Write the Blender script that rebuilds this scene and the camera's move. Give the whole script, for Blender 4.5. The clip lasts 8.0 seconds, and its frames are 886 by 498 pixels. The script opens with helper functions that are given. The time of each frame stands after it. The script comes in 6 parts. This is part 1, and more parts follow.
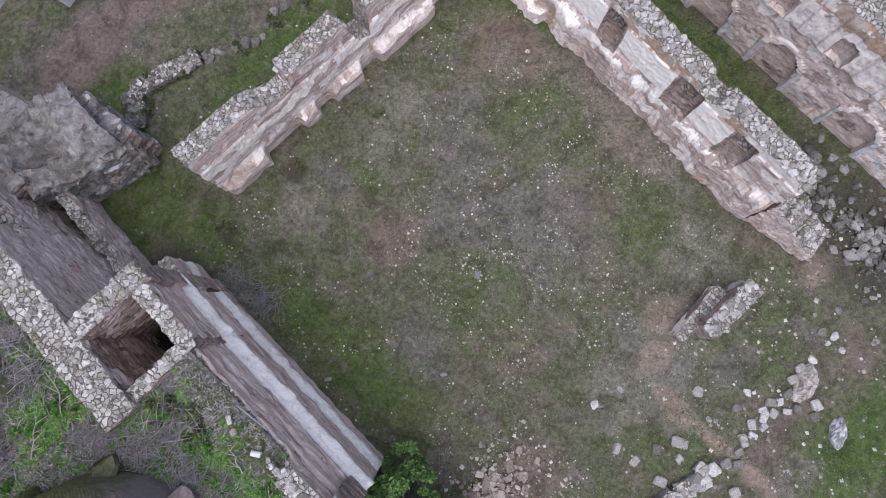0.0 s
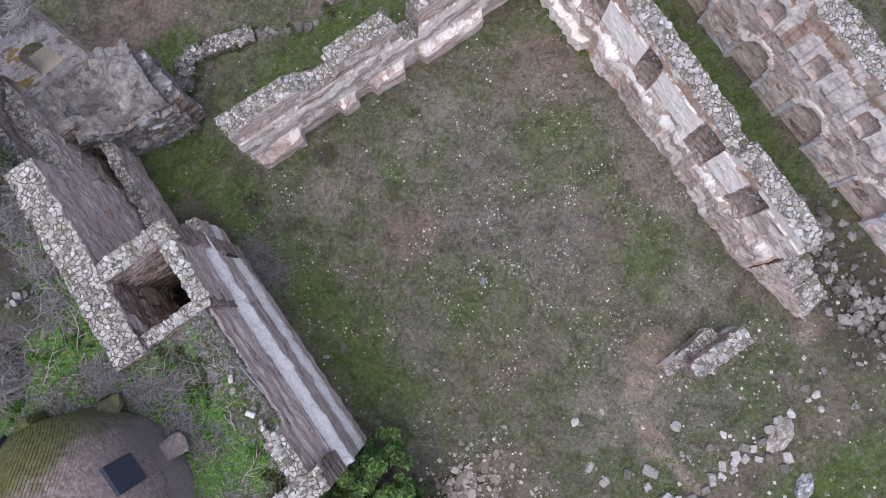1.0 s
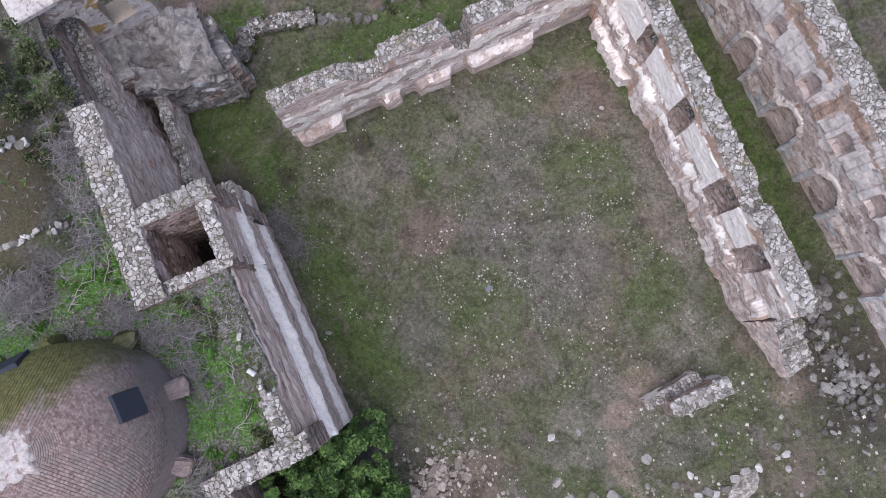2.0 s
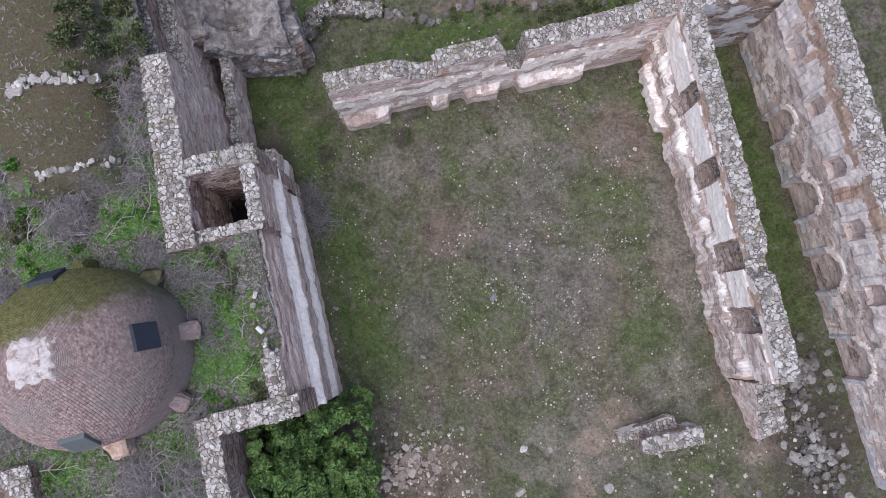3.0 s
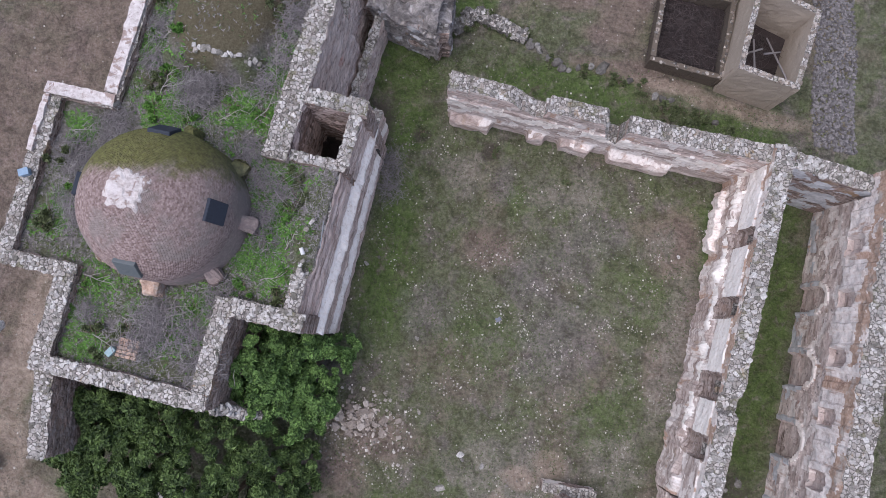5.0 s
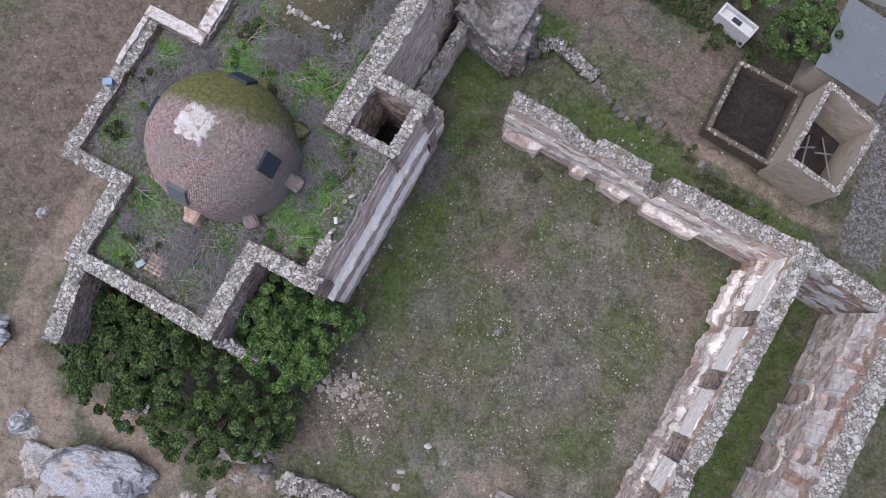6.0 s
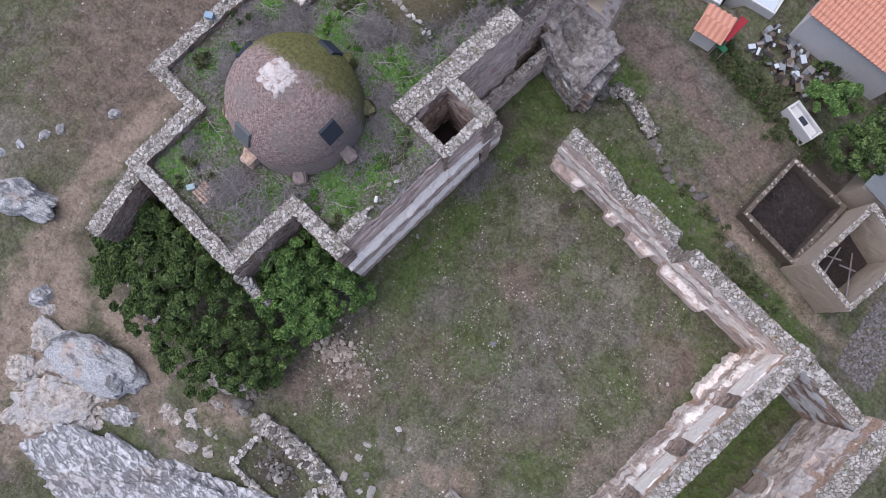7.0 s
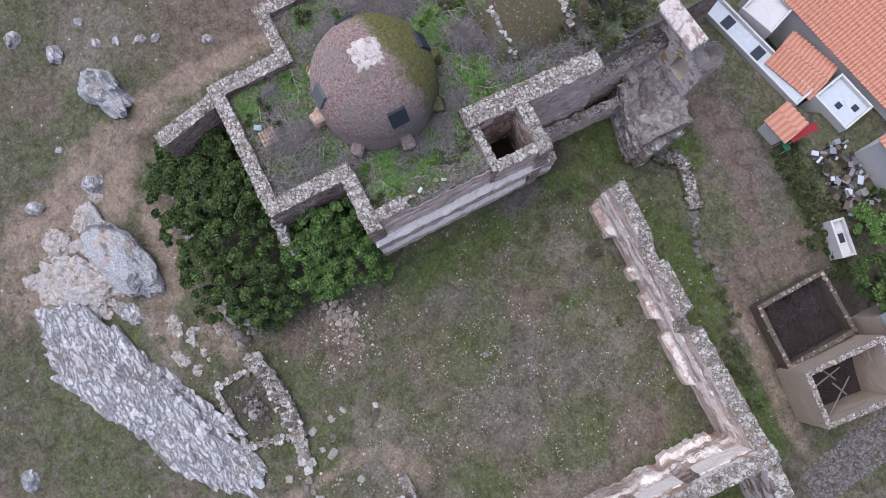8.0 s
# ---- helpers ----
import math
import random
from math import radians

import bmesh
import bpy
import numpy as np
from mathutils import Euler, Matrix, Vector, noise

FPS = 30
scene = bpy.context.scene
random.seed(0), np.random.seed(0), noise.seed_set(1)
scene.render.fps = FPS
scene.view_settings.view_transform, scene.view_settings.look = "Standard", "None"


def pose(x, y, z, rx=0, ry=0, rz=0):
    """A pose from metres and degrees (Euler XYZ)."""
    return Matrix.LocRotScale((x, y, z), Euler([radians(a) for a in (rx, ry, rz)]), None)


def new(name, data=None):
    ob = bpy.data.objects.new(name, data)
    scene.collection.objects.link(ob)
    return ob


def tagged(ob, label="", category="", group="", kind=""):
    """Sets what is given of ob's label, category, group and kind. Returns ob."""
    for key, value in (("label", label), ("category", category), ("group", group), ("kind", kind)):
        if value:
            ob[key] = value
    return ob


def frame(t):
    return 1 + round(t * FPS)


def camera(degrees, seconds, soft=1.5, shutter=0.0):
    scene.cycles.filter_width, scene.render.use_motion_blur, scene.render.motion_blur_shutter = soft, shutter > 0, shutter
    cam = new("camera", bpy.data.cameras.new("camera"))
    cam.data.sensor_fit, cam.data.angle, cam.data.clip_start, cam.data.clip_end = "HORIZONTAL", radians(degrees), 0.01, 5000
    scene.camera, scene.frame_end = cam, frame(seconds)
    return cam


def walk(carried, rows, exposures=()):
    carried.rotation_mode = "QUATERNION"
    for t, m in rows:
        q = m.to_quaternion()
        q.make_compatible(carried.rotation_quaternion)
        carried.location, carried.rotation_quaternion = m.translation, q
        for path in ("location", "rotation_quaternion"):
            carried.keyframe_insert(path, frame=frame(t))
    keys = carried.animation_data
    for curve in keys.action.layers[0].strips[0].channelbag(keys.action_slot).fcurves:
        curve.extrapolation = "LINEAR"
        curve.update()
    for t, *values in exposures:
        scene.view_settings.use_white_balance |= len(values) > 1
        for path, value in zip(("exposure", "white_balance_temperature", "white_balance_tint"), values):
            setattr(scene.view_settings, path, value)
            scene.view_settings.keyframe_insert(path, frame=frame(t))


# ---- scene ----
EXPOSURE = 0.17
cam = camera(68.97, 8.0, soft=0.6)
ROWS = [
    (0.0, -0.116, 0.268, 28.359, 7.043, 0.604, -44.4),
    (0.5, -0.111, 0.24, 28.933, 7.043, 0.604, -39.974),
    (1.0, -0.105, 0.212, 29.55, 7.043, 0.604, -35.276),
    (1.5, -0.1, 0.184, 30.206, 7.043, 0.604, -30.284),
    (2.0, -0.095, 0.156, 30.897, 7.043, 0.604, -24.984),
    (2.5, -0.089, 0.128, 31.62, 7.043, 0.604, -19.362),
    (3.0, -0.083, 0.101, 32.371, 7.043, 0.604, -13.412),
    (3.5, -0.077, 0.073, 33.146, 7.043, 0.604, -7.13),
    (4.0, -0.071, 0.046, 33.943, 7.043, 0.604, -0.515),
    (4.5, -0.065, 0.02, 34.757, 7.043, 0.604, 6.427),
    (5.0, -0.059, -0.007, 35.584, 7.043, 0.604, 13.688),
    (5.5, -0.052, -0.033, 36.422, 7.043, 0.604, 21.256),
    (6.0, -0.046, -0.06, 37.266, 7.043, 0.604, 29.114),
    (6.5, -0.039, -0.086, 38.114, 7.043, 0.604, 37.241),
    (7.0, -0.032, -0.112, 38.96, 7.043, 0.604, 45.613),
    (7.5, -0.025, -0.137, 39.803, 7.043, 0.604, 54.2),
    (8.0, -0.018, -0.163, 40.638, 7.043, 0.604, 62.97),
]
walk(cam, [(t, pose(x, y, z, rx, ry, rz)) for t, x, y, z, rx, ry, rz in ROWS], exposures=[(0.0, EXPOSURE + 0.06, 5690, 12), (2.0, EXPOSURE + 0.06, 5690, 12), (4.5, EXPOSURE, 5690, 12), (8.0, EXPOSURE - 0.02, 5690, 12)])

# ---- world, sun ----
world = bpy.data.worlds.new("overcast_sky")
scene.world = world
world.use_nodes = True
wn = world.node_tree.nodes
sky = wn.new("ShaderNodeTexSky")
sky.sky_type = "NISHITA"
sky.sun_disc = False
sky.sun_elevation, sky.sun_rotation = radians(73), radians(240)
sky.air_density, sky.dust_density, sky.ozone_density = 0.75, 6.0, 1.0
wn["Background"].inputs["Strength"].default_value = 0.14
world.node_tree.links.new(sky.outputs["Color"], wn["Background"].inputs["Color"])
sun = bpy.data.lights.new("sun", "SUN")
sun.energy, sun.angle, sun.color = 1.35, radians(100), (1.0, 0.95, 0.905)
sun_ob = new("sun", sun)
sun_ob.matrix_world = pose(0, 0, 60, 17, 0, -60)


# ---- materials ----
def material(name, build, rough=0.95, spec=0.2):
    m = bpy.data.materials.new(name)
    m.use_nodes = True
    t = m.node_tree
    bsdf = t.nodes["Principled BSDF"]
    bsdf.inputs["Roughness"].default_value = rough
    bsdf.inputs["Specular IOR Level"].default_value = spec
    build(Nodes(t, bsdf))
    return m


class Nodes:
    """Shortcuts for the node trees below, all in metres of the world."""

    def __init__(self, tree, bsdf):
        self.t, self.bsdf = tree, bsdf
        self.geo = tree.nodes.new("ShaderNodeNewGeometry")
        self.pos = self.geo.outputs["Position"]

    def link(self, a, b):
        self.t.links.new(a, b)

    def noise(self, scale, detail=4.0, rough=0.6, stretch=(1, 1, 1), distort=0.0):
        mp = self.t.nodes.new("ShaderNodeMapping")
        mp.inputs["Scale"].default_value = stretch
        self.link(self.pos, mp.inputs["Vector"])
        n = self.t.nodes.new("ShaderNodeTexNoise")
        n.inputs["Scale"].default_value, n.inputs["Detail"].default_value = scale, detail
        n.inputs["Roughness"].default_value, n.inputs["Distortion"].default_value = rough, distort
        self.link(mp.outputs["Vector"], n.inputs["Vector"])
        return n.outputs["Fac"]

    def cells(self, scale, feature="F1", stretch=(1, 1, 1), out="Distance"):
        mp = self.t.nodes.new("ShaderNodeMapping")
        mp.inputs["Scale"].default_value = stretch
        self.link(self.pos, mp.inputs["Vector"])
        warp = self.t.nodes.new("ShaderNodeTexNoise")
        warp.inputs["Scale"].default_value, warp.inputs["Detail"].default_value = scale * 1.3, 4
        self.link(mp.outputs["Vector"], warp.inputs["Vector"])
        push = self.t.nodes.new("ShaderNodeVectorMath")
        push.operation = "MULTIPLY_ADD"
        push.inputs[1].default_value = (0.9 / scale,) * 3
        self.link(warp.outputs["Color"], push.inputs[0])
        self.link(mp.outputs["Vector"], push.inputs[2])
        n = self.t.nodes.new("ShaderNodeTexVoronoi")
        n.feature = feature
        n.inputs["Scale"].default_value = scale
        self.link(push.outputs["Vector"], n.inputs["Vector"])
        return n.outputs[out]

    def ramp(self, fac, *stops):
        r = self.t.nodes.new("ShaderNodeValToRGB")
        e = r.color_ramp.elements
        while len(e) < len(stops):
            e.new(0.5)
        for el, (at, col) in zip(e, stops):
            el.position = at
            el.color = (*col, 1) if len(col) == 3 else col
        self.link(fac, r.inputs["Fac"])
        return r.outputs["Color"]

    def step(self, fac, lo, hi):
        r = self.t.nodes.new("ShaderNodeMapRange")
        r.inputs["From Min"].default_value, r.inputs["From Max"].default_value = lo, hi
        r.interpolation_type = "SMOOTHSTEP"
        self.link(fac, r.inputs["Value"])
        return r.outputs["Result"]

    def mix(self, fac, a, b, kind="MIX"):
        m = self.t.nodes.new("ShaderNodeMix")
        m.data_type, m.blend_type = "RGBA", kind
        for sock, val in ((m.inputs[0], fac), (m.inputs[6], a), (m.inputs[7], b)):
            if isinstance(val, (int, float)):
                sock.default_value = val
            elif isinstance(val, tuple):
                sock.default_value = (*val, 1)
            else:
                self.link(val, sock)
        return m.outputs[2]

    def maths(self, kind, a, b):
        m = self.t.nodes.new("ShaderNodeMath")
        m.operation = kind
        for sock, val in zip(m.inputs, (a, b)):
            if isinstance(val, (int, float)):
                sock.default_value = val
            else:
                self.link(val, sock)
        return m.outputs[0]

    def own(self):
        return self.t.nodes.new("ShaderNodeObjectInfo").outputs["Random"]

    def island(self):
        return self.geo.outputs["Random Per Island"]

    def axis(self, which):
        s = self.t.nodes.new("ShaderNodeSeparateXYZ")
        self.link(self.pos, s.inputs[0])
        return s.outputs[which]

    def upward(self):
        s = self.t.nodes.new("ShaderNodeSeparateXYZ")
        self.link(self.geo.outputs["Normal"], s.inputs[0])
        return s.outputs[2]

    def colour(self, c):
        self.link(c, self.bsdf.inputs["Base Color"])

    def bump(self, height, strength=0.5, distance=0.05):
        b = self.t.nodes.new("ShaderNodeBump")
        b.inputs["Strength"].default_value, b.inputs["Distance"].default_value = strength, distance
        self.link(height, b.inputs["Height"])
        self.link(b.outputs["Normal"], self.bsdf.inputs["Normal"])


def blob(n, spots, soft=0.5, wob=1.6):
    """A mask of ragged patches: (x, y, reach across x, reach along y)."""
    wobble = n.maths("MULTIPLY", n.maths("SUBTRACT", n.noise(0.8, 6, 0.6), 0.5), wob)
    total = None
    for x, y, rx, ry in spots:
        u = n.maths("DIVIDE", n.maths("SUBTRACT", n.axis(0), x), rx)
        v = n.maths("DIVIDE", n.maths("SUBTRACT", n.axis(1), y), ry)
        d = n.maths("ADD", n.maths("ADD", n.maths("MULTIPLY", u, u), n.maths("MULTIPLY", v, v)), wobble)
        m = n.step(d, 1.0 + soft, 1.0 - soft)
        total = m if total is None else n.maths("MAXIMUM", total, m)
    return total


def ground_look(n):
    wide = n.noise(0.2, 5, 0.5)
    mid = n.noise(0.7, 7, 0.58, (1, 1, 1), 0.7)
    mott = n.noise(1.9, 7, 0.6, (1, 1, 1), 0.6)
    fine = n.noise(5.0, 8, 0.78)
    speck = n.noise(26.0, 3, 0.7)
    soil = n.ramp(fine, (0.3, (0.1, 0.084, 0.071)), (0.5, (0.225, 0.194, 0.166)), (0.7, (0.39, 0.345, 0.305)))
    grass = n.ramp(fine, (0.3, (0.066, 0.073, 0.038)), (0.5, (0.162, 0.17, 0.098)), (0.7, (0.29, 0.285, 0.185)))
    lush = n.ramp(fine, (0.3, (0.052, 0.085, 0.019)), (0.5, (0.12, 0.178, 0.047)), (0.7, (0.21, 0.275, 0.092)))
    dry = n.ramp(fine, (0.3, (0.14, 0.126, 0.1)), (0.5, (0.295, 0.267, 0.22)), (0.7, (0.48, 0.437, 0.37)))
    rose = n.ramp(fine, (0.3, (0.15, 0.105, 0.088)), (0.5, (0.275, 0.205, 0.175)), (0.7, (0.41, 0.325, 0.285)))
    track = n.ramp(fine, (0.3, (0.29, 0.215, 0.165)), (0.5, (0.44, 0.345, 0.275)), (0.7, (0.58, 0.475, 0.395)))
    mauve = n.ramp(fine, (0.3, (0.105, 0.088, 0.088)), (0.5, (0.245, 0.21, 0.205)), (0.7, (0.42, 0.375, 0.37)))
    c = n.mix(n.step(mid, 0.48, 0.66), grass, soil)
    c = n.mix(n.maths("MULTIPLY", n.step(mott, 0.52, 0.72), 0.38), c, dry)
    c = n.mix(n.maths("MULTIPLY", n.step(wide, 0.5, 0.64), 0.55), c, rose)
    fresh = n.step(n.noise(0.4, 7, 0.62, (1, 1, 1), 1.0), 0.46, 0.64)
    c = n.mix(n.maths("MULTIPLY", n.maths("MULTIPLY", fresh, n.step(mott, 0.66, 0.4)), 0.35), c, lush)
    c = n.mix(n.maths("MULTIPLY", n.maths("MULTIPLY", blob(n, SPRING, 1.0, 3.0), n.step(mott, 0.68, 0.4)), 0.42), c, lush)
    c = n.mix(n.maths("MULTIPLY", n.maths("MULTIPLY", blob(n, VERGE, 1.0, 2.4), n.step(mott, 0.74, 0.46)), 0.95), c, lush)
    c = n.mix(n.maths("MULTIPLY", blob(n, MAUVE, 1.0, 3.4), 0.55), c, mauve)
    c = n.mix(n.maths("MULTIPLY", n.maths("MULTIPLY", blob(n, LUSH, 0.7, 2.0), n.step(mott, 0.72, 0.46)), 0.9), c, lush)
    c = n.mix(n.maths("MULTIPLY", blob(n, BARE, 0.9, 2.6), 0.8), c, rose)
    c = n.mix(n.maths("MULTIPLY", n.maths("MULTIPLY", blob(n, PALE, 0.9, 3.0), n.step(mott, 0.28, 0.52)), 0.85), c, dry)
    c = n.mix(n.maths("MULTIPLY", blob(n, TRACK, 0.8, 2.2), 0.85), c, track)
    c = n.mix(n.maths("MULTIPLY", n.maths("MULTIPLY", blob(n, SAND, 0.9, 3.0), n.step(mott, 0.3, 0.55)), 0.9), c, track)
    c = n.mix(0.85, c, n.ramp(n.noise(1.1, 7, 0.62, (1, 1, 1), 0.8), (0.34, (0.44, 0.45, 0.42)), (0.5, (0.77, 0.77, 0.77)), (0.66, (1, 1, 1))), "MULTIPLY")
    c = n.mix(n.maths("MULTIPLY", n.step(n.noise(2.3, 6, 0.62), 0.56, 0.7), 0.6), c, (0.07, 0.066, 0.05))
    c = n.mix(n.maths("MULTIPLY", blob(n, DARK, 0.8, 2.4), 0.85), c, (0.085, 0.072, 0.06))
    c = n.mix(n.maths("MULTIPLY", n.step(speck, 0.69, 0.74), 0.7), c, (0.42, 0.39, 0.35))
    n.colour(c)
    n.bump(n.maths("ADD", n.maths("MULTIPLY", mott, 2.0), n.maths("ADD", fine, n.maths("MULTIPLY", speck, 0.4))), 1.0, 0.16)


# patches where the ground is coloured darker
DARK = [(15.6, -9.4, 2.2, 3.6), (16.0, -5.6, 1.4, 2.0), (9.0, 22.6, 2.2, 0.7), (-6.8, 10.4, 1.0, 1.4), (-0.1, 10.1, 0.5, 0.5), (-4.2, 10.3, 0.5, 0.5), (-1.2, -13.2, 1.8, 0.9)]
LUSH = [(-6.3, 14.0, 2.6, 2.0), (3.4, 14.6, 5.0, 1.5), (16.3, 3.0, 1.7, 9.0), (13.0, 14.2, 3.0, 1.2), (-3.4, 18.9, 1.6, 1.2), (5.4, 15.7, 2.0, 0.9)]
VERGE = [(-4.4, 3.0, 1.4, 4.8), (-3.6, 1.0, 1.6, 2.4), (-5.2, 10.6, 1.4, 1.6), (8.4, -15.4, 4.0, 1.4), (13.2, 8.2, 0.8, 2.4)]
SPRING = [(1.4, -0.2, 2.4, 1.6), (10.0, 4.1, 1.5, 1.4), (9.3, -2.7, 1.6, 1.8), (1.9, 7.8, 0.9, 0.9), (-1.0, -10.2, 2.4, 1.2), (3.4, -10.6, 2.6, 2.4), (11.4, 9.2, 1.4, 1.2), (-9.3, -16.9, 2.2, 0.9),
          (-5.4, -13.9, 1.4, 0.9), (-8.6, -18.6, 3.0, 0.7), (8.4, -15.0, 4.0, 1.6), (-5.0, 10.0, 1.6, 1.4), (-3.0, -23.0, 6.0, 2.0), (8.0, -9.6, 2.0, 1.2)]
MAUVE = [(4.9, 5.0, 1.8, 1.2), (0.9, 8.5, 0.7, 1.2), (3.7, 3.4, 1.4, 1.2), (6.0, 0.6, 2.2, 2.6), (-1.6, 0.6, 1.4, 1.6), (6.6, 6.8, 1.6, 1.2), (-2.0, 21.5, 5.0, 1.6), (7.4, -9.4, 1.4, 0.8)]
BARE = [(-0.5, 21.2, 2.0, 0.7), (2.1, 20.2, 2.0, 0.7), (5.0, 18.5, 1.8, 0.6), (7.3, 17.0, 1.5, 0.5), (0.9, 4.8, 1.5, 1.2), (-3.4, 21.2, 3.0, 1.4), (7.0, 16.6, 4.0, 0.6), (-26.0, 3.0, 6.0, 12.0), (-2.6, -6.6, 2.6, 1.2), (11.4, 0.6, 0.9, 2.0), (12.4, 3.0, 0.7, 2.4), (11.0, 7.3, 1.3, 2.0), (-24.0, 16.0, 5.0, 9.0), (5.5, 20.5, 1.5, 3.0), (-4.6, -8.8, 2.0, 1.4)]
SAND = [(-15.4, -19.8, 3.0, 2.6), (-18.6, -16.4, 2.4, 2.4), (-8.6, -16.2, 2.4, 0.8), (-6.4, -13.2, 1.2, 1.2), (-0.6, -18.3, 1.4, 0.8), (-12.4, -14.0, 2.8, 0.9), (-17.2, -21.0, 2.0, 2.0), (-12.4, -17.8, 2.4, 0.8), (-14.5, -23.5, 2.0, 1.5), (1.2, -16.0, 1.2, 0.6)]
PALE = [(3.6, 8.5, 1.3, 1.0), (5.7, 9.2, 1.3, 1.0), (10.3, 7.2, 0.8, 0.9), (11.8, 1.5, 1.0, 5.0), (-1.2, 8.6, 1.2, 1.2), (5.0, -7.0, 3.0, 1.6), (10.0, -5.0, 1.6, 1.5), (-28.0, -13.0, 2.5, 3.0), (-9.0, -16.2, 4.0, 1.2), (5.0, -14.5, 2.0, 0.8)]
TRACK = [(-22.5, -4.5, 0.8, 2.4), (-22.4, -8.0, 0.9, 2.4), (-21.9, -11.6, 1.0, 2.2), (-21.0, -14.2, 1.2, 1.8), (-19.8, -16.7, 1.3, 1.8), (-18.3, -19.4, 1.3, 1.8), (-17.2, -22.0, 1.3, 1.8),
         (8.9, 16.3, 2.0, 0.45), (11.8, 15.9, 2.0, 0.45), (14.6, 15.7, 2.0, 0.5),
         (-22.3, -8.6, 0.8, 2.6), (-21.4, -12.2, 0.9, 2.4), (-19.8, -14.6, 1.6, 1.6), (-17.2, -15.6, 1.5, 1.2), (-18.2, -19.4, 1.2, 3.2), (-14.2, -14.0, 2.2, 0.8), (-10.6, -14.8, 1.2, 1.1), (-13.0, -22.6, 1.4, 1.0), (-16.0, -18.6, 1.2, 1.0),
         (-5.6, -12.9, 1.4, 0.7), (6.8, -5.8, 0.8, 0.8), (5.4, -6.8, 1.0, 0.6), (4.4, -8.8, 0.5, 1.2), (4.6, -11.2, 0.35, 1.4), (4.7, -13.4, 0.4, 1.0), (13.4, -9.0, 1.0, 0.8)]


def terrace_look(n):
    fine = n.noise(8.0, 7, 0.8)
    c = n.ramp(fine, (0.28, (0.05, 0.044, 0.042)), (0.5, (0.175, 0.158, 0.152)), (0.72, (0.38, 0.35, 0.345)))
    olive = n.ramp(fine, (0.28, (0.035, 0.045, 0.016)), (0.52, (0.1, 0.115, 0.05)), (0.76, (0.2, 0.215, 0.115)))
    brown = n.ramp(fine, (0.28, (0.07, 0.057, 0.035)), (0.52, (0.13, 0.112, 0.07)), (0.76, (0.2, 0.175, 0.12)))
    c = n.mix(n.maths("MULTIPLY", n.step(n.noise(0.6, 6, 0.62), 0.42, 0.6), 0.8), c, olive)
    c = n.mix(blob(n, [(-13.4, 12.0, 2.4, 3.4), (-13.4, 17.5, 2.4, 3.4)], 0.3, 0.8), c, brown)
    n.colour(c)
    n.bump(fine, 1.0, 0.12)


def rubble_look(n):
    """Rubble masonry face: rose mortar, small stones, courses, ochre stains, grey lichen."""
    stone = n.cells(5.0, "F1", (1, 1, 1.7), "Color")
    edge = n.cells(5.0, "DISTANCE_TO_EDGE", (1, 1, 1.7))
    grey = n.ramp(stone, (0.2, (0.19, 0.14, 0.12)), (0.5, (0.38, 0.3, 0.265)), (0.8, (0.54, 0.45, 0.41)))
    mortar = n.ramp(n.noise(14.0, 5, 0.7), (0.35, (0.27, 0.19, 0.155)), (0.65, (0.54, 0.43, 0.38)))
    c = n.mix(n.step(edge, 0.02, 0.1), mortar, grey)
    course = n.noise(0.9, 6, 0.75, (0.6, 0.6, 5.0))
    c = n.mix(n.maths("MULTIPLY", n.step(course, 0.52, 0.62), 0.7), c, (0.62, 0.525, 0.48))
    c = n.mix(n.maths("MULTIPLY", n.step(course, 0.47, 0.38), 0.65), c, (0.13, 0.092, 0.075))
    c = n.mix(n.maths("MULTIPLY", n.step(n.noise(0.8, 5, 0.7), 0.52, 0.66), 0.6), c, (0.42, 0.285, 0.225))
    c = n.mix(n.maths("MULTIPLY", n.step(n.noise(1.3, 6, 0.75), 0.57, 0.7), 0.7), c, (0.13, 0.115, 0.105))
    c = n.mix(n.maths("MULTIPLY", n.step(n.noise(0.55, 4, 0.6), 0.6, 0.72), 0.7), c, (0.4, 0.27, 0.15))
    n.colour(c)
    n.bump(n.maths("ADD", n.step(edge, 0.0, 0.12), n.noise(20.0, 4, 0.7)), 0.8, 0.06)


def strata_look(n):
    """Thin brick and slate courses worn to rosy brown strata with lime left in the beds."""
    bed = n.noise(1.5, 8, 0.68, (0.35, 0.35, 5.5), 0.3)
    c = n.ramp(bed, (0.3, (0.19, 0.13, 0.113)), (0.41, (0.49, 0.37, 0.325)), (0.53, (0.69, 0.56, 0.505)), (0.65, (0.86, 0.77, 0.72)))
    c = n.mix(n.maths("MULTIPLY", n.step(n.noise(0.9, 6, 0.75), 0.54, 0.66), 0.6), c, (0.36, 0.235, 0.185))
    c = n.mix(n.maths("MULTIPLY", n.step(n.noise(2.2, 7, 0.78), 0.58, 0.68), 0.7), c, (0.14, 0.115, 0.1))
    n.colour(c)
    n.bump(bed, 0.7, 0.07)


